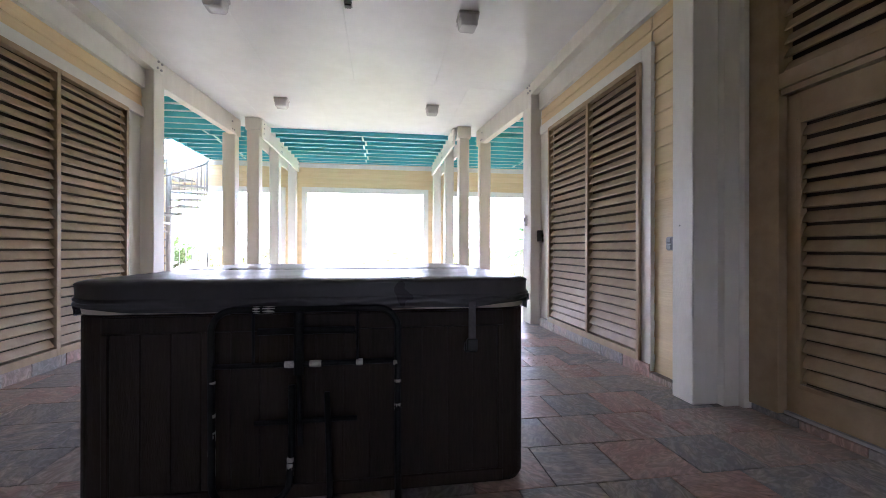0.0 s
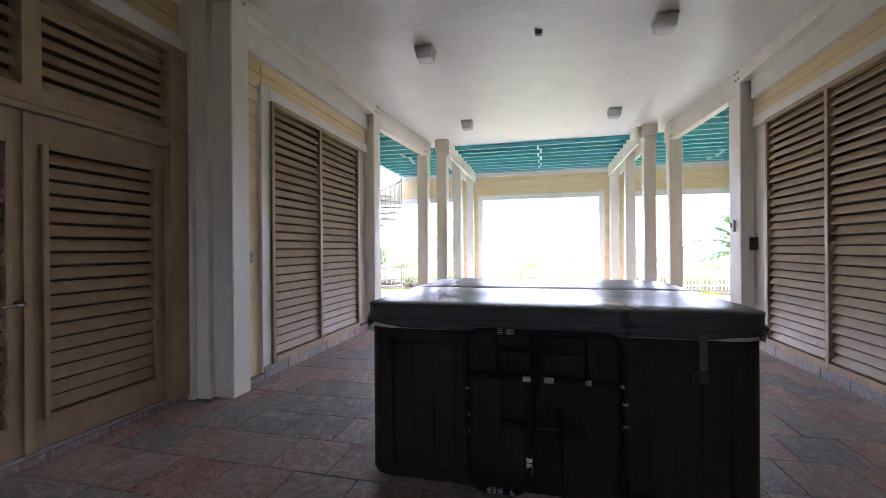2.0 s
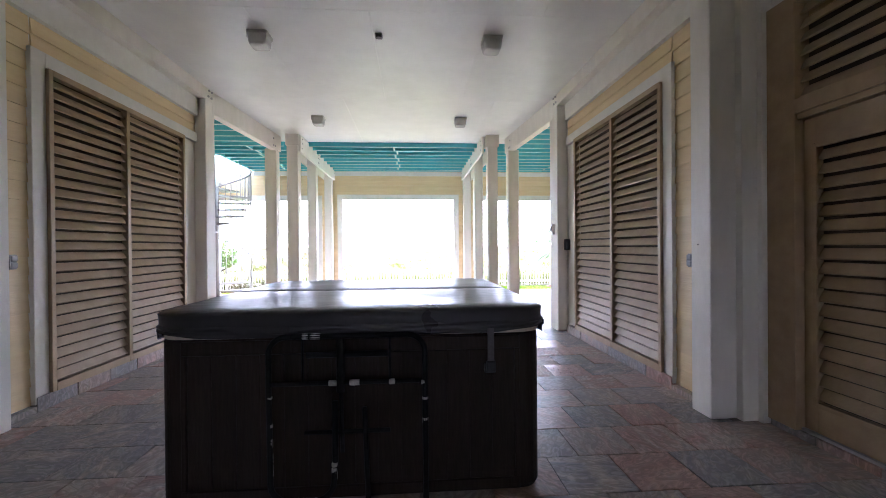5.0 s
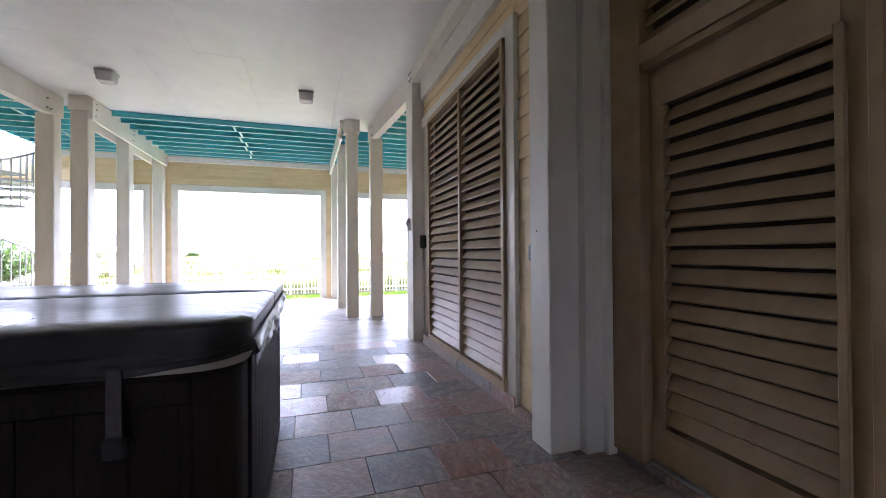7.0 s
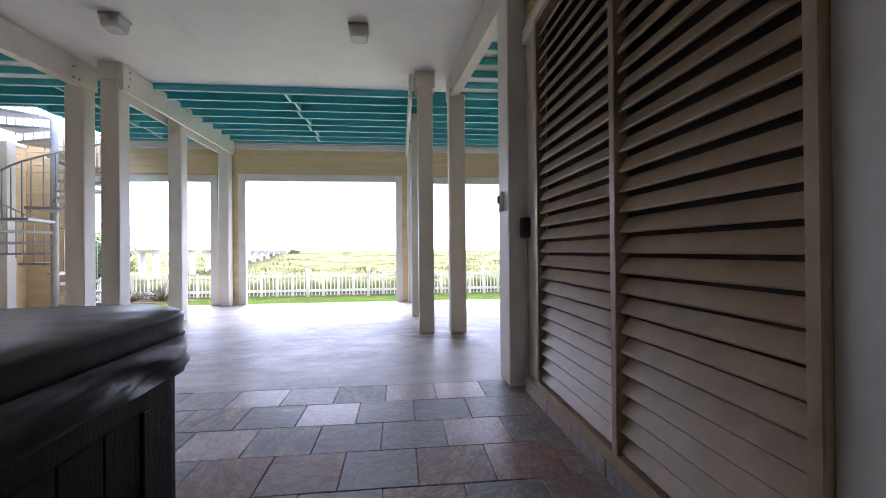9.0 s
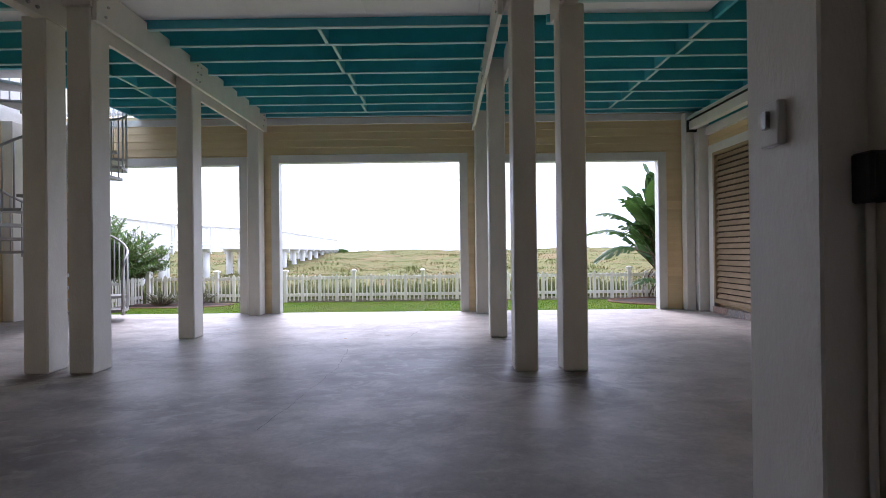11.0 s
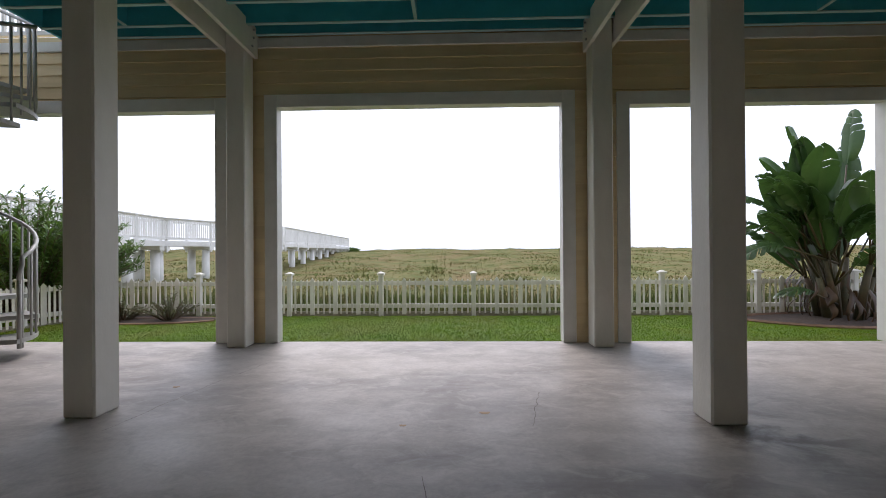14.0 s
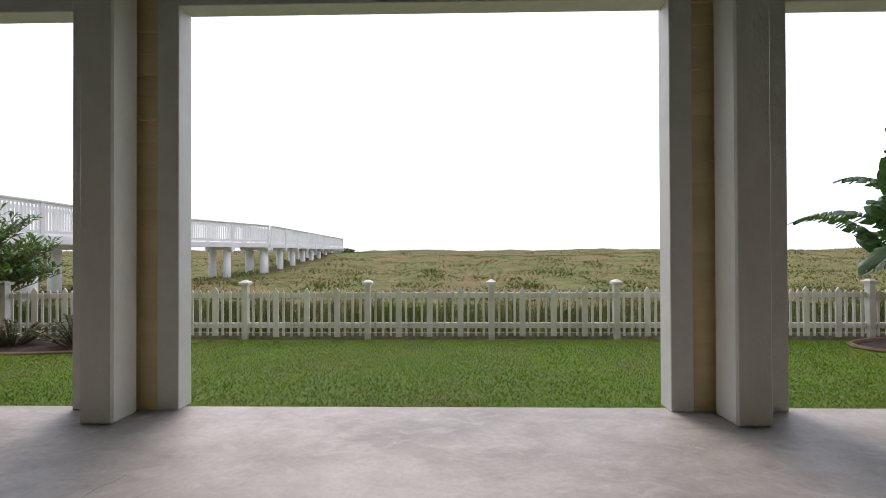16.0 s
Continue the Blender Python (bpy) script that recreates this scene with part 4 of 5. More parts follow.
def folding_frame():
    """Black tubular frame that leans on the cabinet, its paint flaking at the bends."""
    y = TY0 - 0.085
    fr = tagged(empty("tube_frame", pose(0, 0, 0)), "black enamelled steel tube frame with flaking paint, leaning on the tub", "metal frame")
    x0, x1, zt = -0.495, 0.295, 0.885
    outer = bmesh.new()
    pts = [(x1, y - 0.06, 0.03), (x1, y, 0.45)] + arc(x1 - 0.09, zt - 0.09, 0.09, 0, 90, y) + arc(x0 + 0.09, zt - 0.09, 0.09, 90, 180, y) + [(x0, y, 0.62), (x0 + 0.015, y - 0.03, 0.30)] + \
        [(p[0], y - 0.045, p[2]) for p in arc(x0 + 0.11, 0.165, 0.09, 180, 270, y)] + [(p[0], y - 0.045, p[2]) for p in arc(x0 + 0.24, 0.165, 0.09, 270, 360, y)] + [(x0 + 0.335, y - 0.03, 0.25), (x0 + 0.335, y - 0.02, 0.56)]
    tube(outer, pts, 0.015, 8)
    part("outer_tube", outer, M_BLACK, fr, smooth=True)
    for a, b, r in (((x0, y, 0.645), (x1, y, 0.645), 0.012), ((x0 + 0.17, y, zt), (x0 + 0.17, y, 0.645), 0.006), ((x1 - 0.18, y, zt), (x1 - 0.18, y, 0.645), 0.006),
                    ((x0 + 0.36, y - 0.004, zt - 0.01), (x0 + 0.36, y - 0.004, 0.60), 0.022), ((x0 + 0.36, y, 0.62), (x0 + 0.37, y - 0.02, 0.30), 0.011),
                    ((x0 + 0.48, y - 0.01, 0.52), (x0 + 0.50, y - 0.05, 0.04), 0.013), ((x0 + 0.18, y - 0.012, 0.40), (x1 - 0.18, y - 0.012, 0.40), 0.012),
                    ((x0 + 0.19, y, 0.79), (x1 - 0.19, y, 0.79), 0.016)):
        bm = bmesh.new()
        tube(bm, [a, b], r, 8)
        part("crossbar", bm, M_BLACK, fr, smooth=True)
    # bare patches, thin sleeves over the tube
    rng = random.Random(8)
    spots = [((x0 + 0.185 + 0.05 * i, y, zt), 0.03 + 0.02 * (i % 2), "x") for i in range(2)] + [((x0 + 0.33, y, 0.645), 0.06, "x"), ((x0 + 0.43, y, 0.645), 0.05, "x"), ((x0 + 0.62, y, 0.645), 0.03, "x"), ((x1 - 0.01, y, 0.64), 0.02, "x")]
    for i in range(13):
        z = rng.uniform(0.20, 0.58)
        spots.append(((x0 + 0.004 + 0.011 * (0.62 - z) / 0.32, y - 0.028 * (0.62 - z) / 0.32, z), rng.uniform(0.006, 0.026), "z"))
    for i in range(9):
        spots.append(((x0 + rng.uniform(0.10, 0.26), y - 0.045, 0.075), rng.uniform(0.008, 0.035), "x"))
    for i in range(5):
        spots.append(((x0 + 0.332, y - 0.036, rng.uniform(0.18, 0.26)), rng.uniform(0.008, 0.03), "z"))
        spots.append(((x1, y - 0.001, rng.uniform(0.40, 0.62)), rng.uniform(0.006, 0.014), "z"))
    for p, ln, ax in spots:
        bm = bmesh.new()
        d = Vector((ln / 2, 0, 0)) if ax == "x" else Vector((0, 0, ln / 2))
        tube(bm, [Vector(p) - d, Vector(p), Vector(p) + d], [0.0148, 0.0158, 0.0146] if ln > 0.02 else [0.0150, 0.0156, 0.0150], 7)
        part("bare_patch", bm, M_PEEL, fr, "bare pale metal where the paint has flaked")


folding_frame()


# ---- ceiling lights, detector, outlets, boxes ----
def ceiling_light():
    lamp = tagged(empty("ceiling_light"), "square ceiling light with a ribbed glass lens, switched off", "ceiling light", group="passage ceiling lights")
    bm = bmesh.new()
    loft(bm, [[(x, y, z) for x, y in rounded_rect(-s, s, -s, s, 0.02, 3)] for s, z in ((0.105, -0.03), (0.112, -0.022), (0.112, 0.0))])
    part("base", bm, M_LAMPBASE, lamp)
    bm = bmesh.new()
    loft(bm, [[(x, y, z) for x, y in rounded_rect(-s, s, -s, s, 0.03, 4)] for s, z in ((0.05, -0.150), (0.086, -0.142), (0.097, -0.115), (0.102, -0.031))])
    part("lens", bm, M_GLASS, lamp, "ribbed clear glass lens")
    for k in range(7):
        a = -0.098 + k * 0.032
        boxpart("rib", (a, a + 0.004, -0.105, -0.1005, -0.088, -0.032), M_LAMPBASE, lamp)
        boxpart("rib", (-0.105, -0.1005, a, a + 0.004, -0.075, -0.032), M_LAMPBASE, lamp)
    bm = bmesh.new()
    tube(bm, [(0, 0, -0.03), (0, 0, -0.05), (0, 0, -0.085)], [0.02, 0.028, 0.018], 10)
    part("bulb", bm, M_TRIM, lamp)
    return lamp


first_light = ceiling_light()
first_light.matrix_basis = pose(-1.43, 6.93, CEIL)
for x, y in ((-1.45, 9.83), (1.13, 9.80), (1.157, 6.90)):
    copy_thing(first_light, pose(x, y, CEIL))
det = tagged(empty("smoke_detector", pose(-0.12, 6.87, CEIL)), "small dark square detector on the white ceiling", "detector")
boxpart("base", (-0.042, 0.042, -0.042, 0.042, -0.018, 0), M_GREY, det, bevel=0.004)
boxpart("sensor", (-0.033, 0.033, -0.033, 0.033, -0.034, -0.018), M_PLASTIC, det, bevel=0.005)


def outlet(m):
    o = tagged(empty("outlet_box", m), "grey weatherproof double outlet on the cream siding", "outlet", group="outlets")
    boxpart("plate", (-0.012, 0.012, -0.034, 0.034, -0.058, 0.058), M_GREY, o, bevel=0.004)
    for z in (-0.027, 0.027):
        boxpart("cover", (0.012, 0.026, -0.027, 0.027, z - 0.022, z + 0.022), M_GREY, o, bevel=0.005)
    boxpart("hinge", (0.012, 0.022, -0.034, -0.027, -0.046, 0.046), M_METAL, o, bevel=0.002)
    return o


outlet(pose(XC - 2.79 + 0.03, 5.69, 1.245))
outlet(pose(XC + 2.79 - 0.03, 5.62, 1.20, 0, 0, 180))

jb = tagged(empty("junction_box", pose(2.645, 8.52, 0)), "black electrical box with two white conduits on a post", "electrical box")
boxpart("box", (-0.052, 0.052, -0.075, 0.0, 1.27, 1.44), M_PLASTIC, jb, bevel=0.008)
boxpart("box_cover", (-0.045, 0.045, -0.085, -0.075, 1.28, 1.43), M_PLASTIC, jb, bevel=0.006)
for dx, y0 in ((-0.012, -0.03), (0.032, -0.028)):
    bm = bmesh.new()
    tube(bm, [(dx, y0, 1.27), (dx, y0, 0.02)], 0.012, 8)
    part("conduit", bm, M_WHITE, jb, "white painted conduit", smooth=True)
sw = tagged(empty("switch_box", pose(XC + FACE, 8.70, 1.60)), "white weatherproof switch box on a post", "switch")
boxpart("box", (-0.035, 0.0, -0.045, 0.045, -0.085, 0.085), M_TRIM, sw, bevel=0.005)
boxpart("lever", (-0.055, -0.035, -0.012, 0.012, -0.02, 0.05), M_METAL, sw, bevel=0.003)

# pieces dropped on the slab
for x, y, s in ((0.417, 12.60, 0.032), (-0.1, 12.4, 0.02), (-2.0, 13.1, 0.025)):
    bm = bmesh.new()
    pts = [(x + s * (1 + 0.3 * math.sin(3 * a)) * math.cos(a), y + s * (0.8 + 0.3 * math.cos(2 * a)) * math.sin(a)) for a in [2 * math.pi * k / 14 for k in range(14)]]
    loft(bm, [[(px, py, 0.0) for px, py in pts], [(px, py, 0.002) for px, py in pts]])
    tagged(part("rust_mark", bm, M_STAIN), "small rusty brown mark on the concrete slab", "stain", group="rust marks")


def crack(name, pts):
    bm = bmesh.new()
    rng = random.Random(len(pts))
    path = []
    for (xa, ya), (xb, yb) in zip(pts, pts[1:]):
        for i in range(12):
            u = i / 12
            path.append((xa + (xb - xa) * u + rng.uniform(-0.012, 0.012), ya + (yb - ya) * u))
    for (xa, ya), (xb, yb) in zip(path, path[1:]):
        w = rng.uniform(0.001, 0.0028)
        vs = [bm.verts.new(c) for c in ((xa - w, ya, 0.0012), (xa + w, ya, 0.0012), (xb + w, yb, 0.0012), (xb - w, yb, 0.0012))]
        bm.faces.new(vs)
    return structure(part(name, bm, M_GROUT), "hairline crack in the concrete slab", "crack")


crack("floor_crack", [(0.0, 9.7), (0.08, 10.4), (0.14, 11.1), (0.06, 11.9)])
crack("floor_crack", [(-1.9, 12.3), (-1.75, 13.2), (-1.55, 13.9)])
crack("floor_crack", [(0.7, 12.4), (0.85, 13.0), (1.6, 13.3)])


# ---- spiral stair ----
def spiral_stair():
    cx, cy, R, rise, step = -5.05, 13.75, 0.87, 0.20, 30.0
    st = tagged(empty("spiral_stair", pose(cx, cy, 0)), "painted metal spiral stair with open treads and thin balusters", "staircase")
    bm = bmesh.new()
    tube(bm, [(0, 0, 0), (0, 0, 4.9)], 0.062, 14)
    part("pole", bm, M_ALU, st, smooth=True)
    bm = bmesh.new()
    tube(bm, [(0, 0, 0), (0, 0, 0.012)], 0.12, 14)
    part("foot", bm, M_ALU, st)
    tr = bmesh.new()
    half = radians(step * 0.56)
    n = 5
    outline = [(0.05, -0.05)] + [(R * math.cos(-half + 2 * half * i / n), R * math.sin(-half + 2 * half * i / n)) for i in range(n + 1)] + [(0.05, 0.05)]
    loft(tr, [[(x, y, -0.045) for x, y in outline], [(x, y, 0.0) for x, y in outline]])
    tread_me = mesh_of("tread", tr, M_ALU)
    bal = bmesh.new()
    tube(bal, [(0, 0, -0.05), (0, 0, 0.90)], 0.011, 6)
    bal_me = mesh_of("baluster", bal, M_ALU, True)
    rail = []
    steps = 19
    for k in range(steps):
        a = 28 + step * k
        z = rise * (k + 1)
        share("tread", tread_me, st, pose(0, 0, z, 0, 0, a))
        for j in (-0.36, 0.0, 0.36):
            b = radians(a + step * j)
            share("baluster", bal_me, st, pose(R * 0.985 * math.cos(b), R * 0.985 * math.sin(b), z + j * rise * 0.7))
            rail.append((R * 0.985 * math.cos(b), R * 0.985 * math.sin(b), z + 0.90 + j * rise))
    a0 = radians(28 - step * 0.45)
    first = (R * 0.985 * math.cos(a0), R * 0.985 * math.sin(a0))
    bm = bmesh.new()
    tube(bm, [(*first, 0.76), (*first, 0.86), (first[0], first[1] + 0.03, 0.95)] + rail, 0.020, 8)
    part("handrail", bm, M_ALU, st, smooth=True)
    bm = bmesh.new()
    tube(bm, [(*first, 0.10), (*first, 0.80)], 0.02, 8)
    part("newel", bm, M_ALU, st, smooth=True)
    bm = bmesh.new()
    box(bm, -1.24, 0.0, -1.19, -0.2, 3.93, 3.98)
    part("landing", bm, M_ALU, st)
    for i in range(9):
        share("baluster", bal_me, st, pose(-0.05, -1.15 + i * 0.09, 3.98))
    return st


spiral_stair()


def upper_rail():
    g = tagged(empty("balcony_railing", pose(0, 0, 0)), "white balcony railing above the seaward wall", "railing")
    bm = bmesh.new()
    box(bm, -0.016, 0.016, -0.016, 0.016, 0, 0.86)
    me = mesh_of("baluster", bm, M_TRIM)
    for i in range(20):
        share("baluster", me, g, pose(-6.2 + i * 0.098, 14.72, 3.75))
    boxpart("top_rail", (-6.3, -4.3, 14.67, 14.77, 4.61, 4.66), M_TRIM, g)
    boxpart("bottom_rail", (-6.3, -4.3, 14.69, 14.75, 3.70, 3.75), M_TRIM, g)


upper_rail()


# ---- garden ----
def ground_height(x, y):
    """Flat yard, then dunes that rise towards the sea."""
    if y < 18.3:
        return LAWN_Z
    u = min(1.0, (y - 18.3) / 4)
    base = LAWN_Z - 0.25 * u
    v = min(1.0, max(0.0, (y - 27) / 45))
    base += 1.55 * v * v * (3 - 2 * v)
    amp = 0.22 * u + 0.25 * v
    bump = noise.noise(Vector((x * 0.11, y * 0.11, 0))) + 0.5 * noise.noise(Vector((x * 0.05, y * 0.05, 3))) + 0.6 * noise.noise(Vector((x * 0.3, y * 0.3, 7)))
    fall = min(1.0, max(0.0, (y - 78) / 40))
    return base + amp * bump * (1 - fall) - 0.9 * fall


def ground():
    xs = sorted(set([-3000, -1200, -500, -250, -150] + [-110 + i * 2.0 for i in range(111)] + [150, 250, 500, 1200, 3000]))
    ys = sorted(set([-3000, -800, -200, -60, -20, SOUTH_Y - 0.3, SOUTH_Y - 0.1, 3, 8.0, SLAB_Y, 16, 17, 18.3] + [19 + i * 1.2 for i in range(84)] + [125, 150, 200, 400, 900, 3000]))
    verts, faces = [], []
    for y in ys:
        for x in xs:
            inside = -9.0 < x < 6.6 and SOUTH_Y - 0.2 < y < SLAB_Y - 0.2
            verts.append((x, y, ground_height(x, y) - (0.3 if inside else 0)))
    w = len(xs)
    for j in range(len(ys) - 1):
        for i in range(w - 1):
            faces.append((j * w + i, j * w + i + 1, (j + 1) * w + i + 1, (j + 1) * w + i))
    me = bpy.data.meshes.new("ground")
    me.from_pydata(verts, [], faces)
    me.materials.append(M_DUNE)
    me.polygons.foreach_set("use_smooth", [True] * len(me.polygons))
    structure(new("ground", me), "rolling sandy dunes with dry grass", "ground")


ground()
structure(boxpart("ground_lawn", (-16, 16, SLAB_Y + 0.002, FENCE_Y - 0.1, LAWN_Z - 0.2, LAWN_Z + 0.012), M_LAWNSOIL), "soil of the mown lawn", "lawn")


def blades(name, count, place, mat, label, category):
    """Many thin bent blades as one mesh. place(rng) gives x, y, z, height, width, lean."""
    rng = random.Random(len(name))
    verts, faces = [], []
    for _ in range(count):
        x, y, z, h, w, lean = place(rng)
        a = rng.uniform(0, 2 * math.pi)
        b = rng.uniform(0, 2 * math.pi)
        dx, dy = math.cos(a) * w / 2, math.sin(a) * w / 2
        lx, ly = math.cos(b) * lean, math.sin(b) * lean
        i = len(verts)
        verts += [(x - dx, y - dy, z), (x + dx, y + dy, z), (x + dx * 0.7 + lx * 0.4, y + dy * 0.7 + ly * 0.4, z + h * 0.6), (x - dx * 0.7 + lx * 0.4, y - dy * 0.7 + ly * 0.4, z + h * 0.6), (x + lx, y + ly, z + h)]
        faces += [(i, i + 1, i + 2, i + 3), (i + 3, i + 2, i + 4)]
    me = bpy.data.meshes.new(name)
    me.from_pydata(verts, [], faces)
    me.materials.append(mat)
    return tagged(new(name, me), label, category, kind="stuff")


def lawn_place(rng):
    y = SLAB_Y + 0.01 + (FENCE_Y - 0.12 - SLAB_Y) * rng.random() ** 1.15
    return rng.uniform(-8.5, 8.5), y, LAWN_Z + 0.008, rng.uniform(0.012, 0.032), rng.uniform(0.004, 0.008), rng.uniform(0.012, 0.045)


def dune_place(rng):
    d = 7 + 66 * rng.random() ** 1.7
    x = rng.uniform(-1, 1) * (d * 1.15) - 0.05 * d
    y = 11.5 + d
    if y < 18.1:
        y = 18.1 + rng.random() * 3
    s = 1 + d * 0.018
    clump = max(0.0, noise.noise(Vector((x * 0.45, y * 0.45, 2))))
    return x, y, ground_height(x, y) - 0.03, rng.uniform(0.03, 0.11) * (0.7 + 0.25 * s + 3.6 * clump), rng.uniform(0.015, 0.04) * s * 1.5, rng.uniform(0.08, 0.28)


def verge_place(rng):
    return rng.uniform(-11, 11), FENCE_Y + rng.uniform(0.05, 2.6), LAWN_Z - 0.03, rng.uniform(0.12, 0.5), rng.uniform(0.008, 0.016), rng.uniform(0.05, 0.22)


blades("lawn", 230000, lawn_place, M_LAWN, "mown green lawn between the slab and the fence", "grass")
blades("dune_grass", 90000, dune_place, M_DUNEGRASS, "dry mixed grass and weeds on the dunes", "grass")
blades("tall_grass", 14000, verge_place, M_TALLGRASS, "tall dry grass growing behind the picket fence", "grass")


# ---- picket fence ----
def fence_meshes():
    out = {}
    bm = bmesh.new()
    prof = [(-0.016, 0.05), (0.016, 0.05), (0.016, 0.69), (0.0, 0.715), (-0.016, 0.69)]
    loft(bm, [[(x, -0.008, z) for x, z in prof], [(x, 0.008, z) for x, z in prof]])
    bmesh.ops.recalc_face_normals(bm, faces=bm.faces)
    out["picket"] = mesh_of("picket", bm, M_FENCE)
    bm = bmesh.new()
    prof = [(-0.042, 0.04), (0.042, 0.04), (0.042, 0.70), (0.0, 0.755), (-0.042, 0.70)]
    loft(bm, [[(x, -0.009, z) for x, z in prof], [(x, 0.009, z) for x, z in prof]])
    bmesh.ops.recalc_face_normals(bm, faces=bm.faces)
    out["wide"] = mesh_of("wide_picket", bm, M_FENCE)
    bm = bmesh.new()
    box(bm, -0.042, 0.042, -0.042, 0.042, 0.0, 0.80, bevel=0.004)
    out["post"] = mesh_of("fence_post", bm, M_FENCE)
    bm = bmesh.new()
    loft(bm, [[(x, y, z) for x, y in ((-s, -s), (s, -s), (s, s), (-s, s))] for s, z in ((0.066, 0.80), (0.07, 0.835), (0.045, 0.85), (0.014, 0.868))])
    out["cap"] = mesh_of("post_cap", bm, M_FENCE)
    return out


FM = fence_meshes()


def fence_run(x0, y0, x1, y1, panels, label):
    """Panels of pickets between capped posts along a line."""
    length = math.dist((x0, y0), (x1, y1))
    ang = math.degrees(math.atan2(y1 - y0, x1 - x0))
    span = length / panels
    for p in range(panels):
        u = p / panels
        f = tagged(empty("picket_fence", pose(x0 + (x1 - x0) * u, y0 + (y1 - y0) * u, LAWN_Z, 0, 0, ang)), label, "fence", group="picket fence panels")
        po = share("post", FM["post"], f)
        share("cap", FM["cap"], po)
        for z in (0.16, 0.60):
            bm = bmesh.new()
            box(bm, 0.042, span - 0.042, 0.010, 0.045, z, z + 0.075)
            part("rail", bm, M_FENCE, f)
        bm = bmesh.new()
        box(bm, 0.042, span - 0.042, 0.012, 0.04, -0.02, 0.09)
        part("kickboard", bm, M_FENCEDIRT, f, "mossy grey bottom board")
        n = 16
        for i in range(1, n):
            kind = "wide" if i % 4 == 0 else "picket"
            share("picket", FM[kind], f, pose(span * i / n, 0.0, random.uniform(-0.008, 0.008), 0, random.uniform(-0.6, 0.6), 0))


fence_run(-6.60, FENCE_Y, 9.60, FENCE_Y, 9, "weathered white picket fence panel with a capped post")
fence_run(-7.25, 15.2, -6.62, FENCE_Y - 0.12, 2, "white picket fence panel beside an oleander bush")


# ---- beach boardwalk on piles ----
def boardwalk():
    pts = [(-12.6, 14.0), (-13.75, 24.5), (-14.4, 29.1), (-12.0, 37.1), (-14.4, 63.3)]
    bw = tagged(empty("boardwalk", pose(0, 0, 0)), "long white timber boardwalk on round piles over the dunes", "boardwalk")
    width, deck, top = 1.7, 1.62, 2.68
    pile = bmesh.new()
    tube(pile, [(0, 0, -2.2), (0, 0, 0)], [0.21, 0.19], 12)
    pile_me = mesh_of("piling", pile, M_PIER, True)
    bpost = bmesh.new()
    box(bpost, -0.055, 0.055, -0.055, 0.055, -0.55, 1.08)
    post_me = mesh_of("rail_post", bpost, M_PIER)
    bb = bmesh.new()
    box(bb, -0.019, 0.019, -0.019, 0.019, deck + 0.1, top)
    rail_baluster = mesh_of("baluster", bb, M_PIER)
    for (xa, ya), (xb, yb) in zip(pts, pts[1:]):
        ln = math.dist((xa, ya), (xb, yb))
        d = Vector((xb - xa, yb - ya, 0)) / ln
        nrm = Vector((d.y, -d.x, 0))
        m = Matrix.Translation((xa, ya, 0)) @ Matrix.Rotation(math.atan2(d.y, d.x), 4, "Z")
        bm = bmesh.new()
        box(bm, 0, ln, -width / 2, width / 2, deck - 0.05, deck)
        part("deck", bm, M_PIER, bw).matrix_basis = m
        for s in (-1, 1):
            bm = bmesh.new()
            box(bm, -0.02, ln + 0.02, s * width / 2 - 0.03, s * width / 2 + 0.03, deck - 0.26, deck - 0.01)
            part("stringer", bm, M_PIER, bw).matrix_basis = m
            bm = bmesh.new()
            box(bm, -0.02, ln + 0.02, s * width / 2 - 0.075, s * width / 2 + 0.075, top, top + 0.045)
            box(bm, -0.02, ln + 0.02, s * width / 2 - 0.02, s * width / 2 + 0.02, top - 0.09, top)
            box(bm, -0.02, ln + 0.02, s * width / 2 - 0.02, s * width / 2 + 0.02, deck + 0.08, deck + 0.17)
            part("handrail", bm, M_PIER, bw).matrix_basis = m
            bm = bmesh.new()
            verts, faces = [], []
            k = int(ln / 0.125)
            for i in range(k):
                x = (i + 0.5) * ln / k
                if 20.0 < ya + d.y * x < 37.0:
                    share("baluster", rail_baluster, bw, m @ pose(x, s * width / 2, 0))
                    continue
                c = len(verts)
                for zz in (deck + 0.1, top):
                    verts += [(x - 0.019, s * width / 2 - 0.019, zz), (x + 0.019, s * width / 2 - 0.019, zz), (x + 0.019, s * width / 2 + 0.019, zz), (x - 0.019, s * width / 2 + 0.019, zz)]
                faces += [(c + q, c + (q + 1) % 4, c + 4 + (q + 1) % 4, c + 4 + q) for q in range(4)]
            bm.free()
            if not verts:
                continue
            me = bpy.data.meshes.new("baluster_row")
            me.from_pydata(verts, [], faces)
            me.materials.append(M_PIER)
            o = share("baluster_row", me, bw, m)
            o["kind"] = "stuff"
        bays = max(2, int(round(ln / 2.8)))
        for i in range(bays + 1):
            u = i / bays * ln
            c = Vector((xa, ya, 0)) + d * u
            for s in (-1, 1):
                q = c + nrm * s * (width / 2)
                share("rail_post", post_me, bw, pose(q.x, q.y, deck))
                q = c + nrm * s * 0.5
                share("piling", pile_me, bw, pose(q.x, q.y, deck - 0.42))
            bm = bmesh.new()
            box(bm, u - 0.12, u + 0.12, -0.95, 0.95, deck - 0.44, deck - 0.26)
            part("crossbeam", bm, M_PIER, bw).matrix_basis = m


boardwalk()


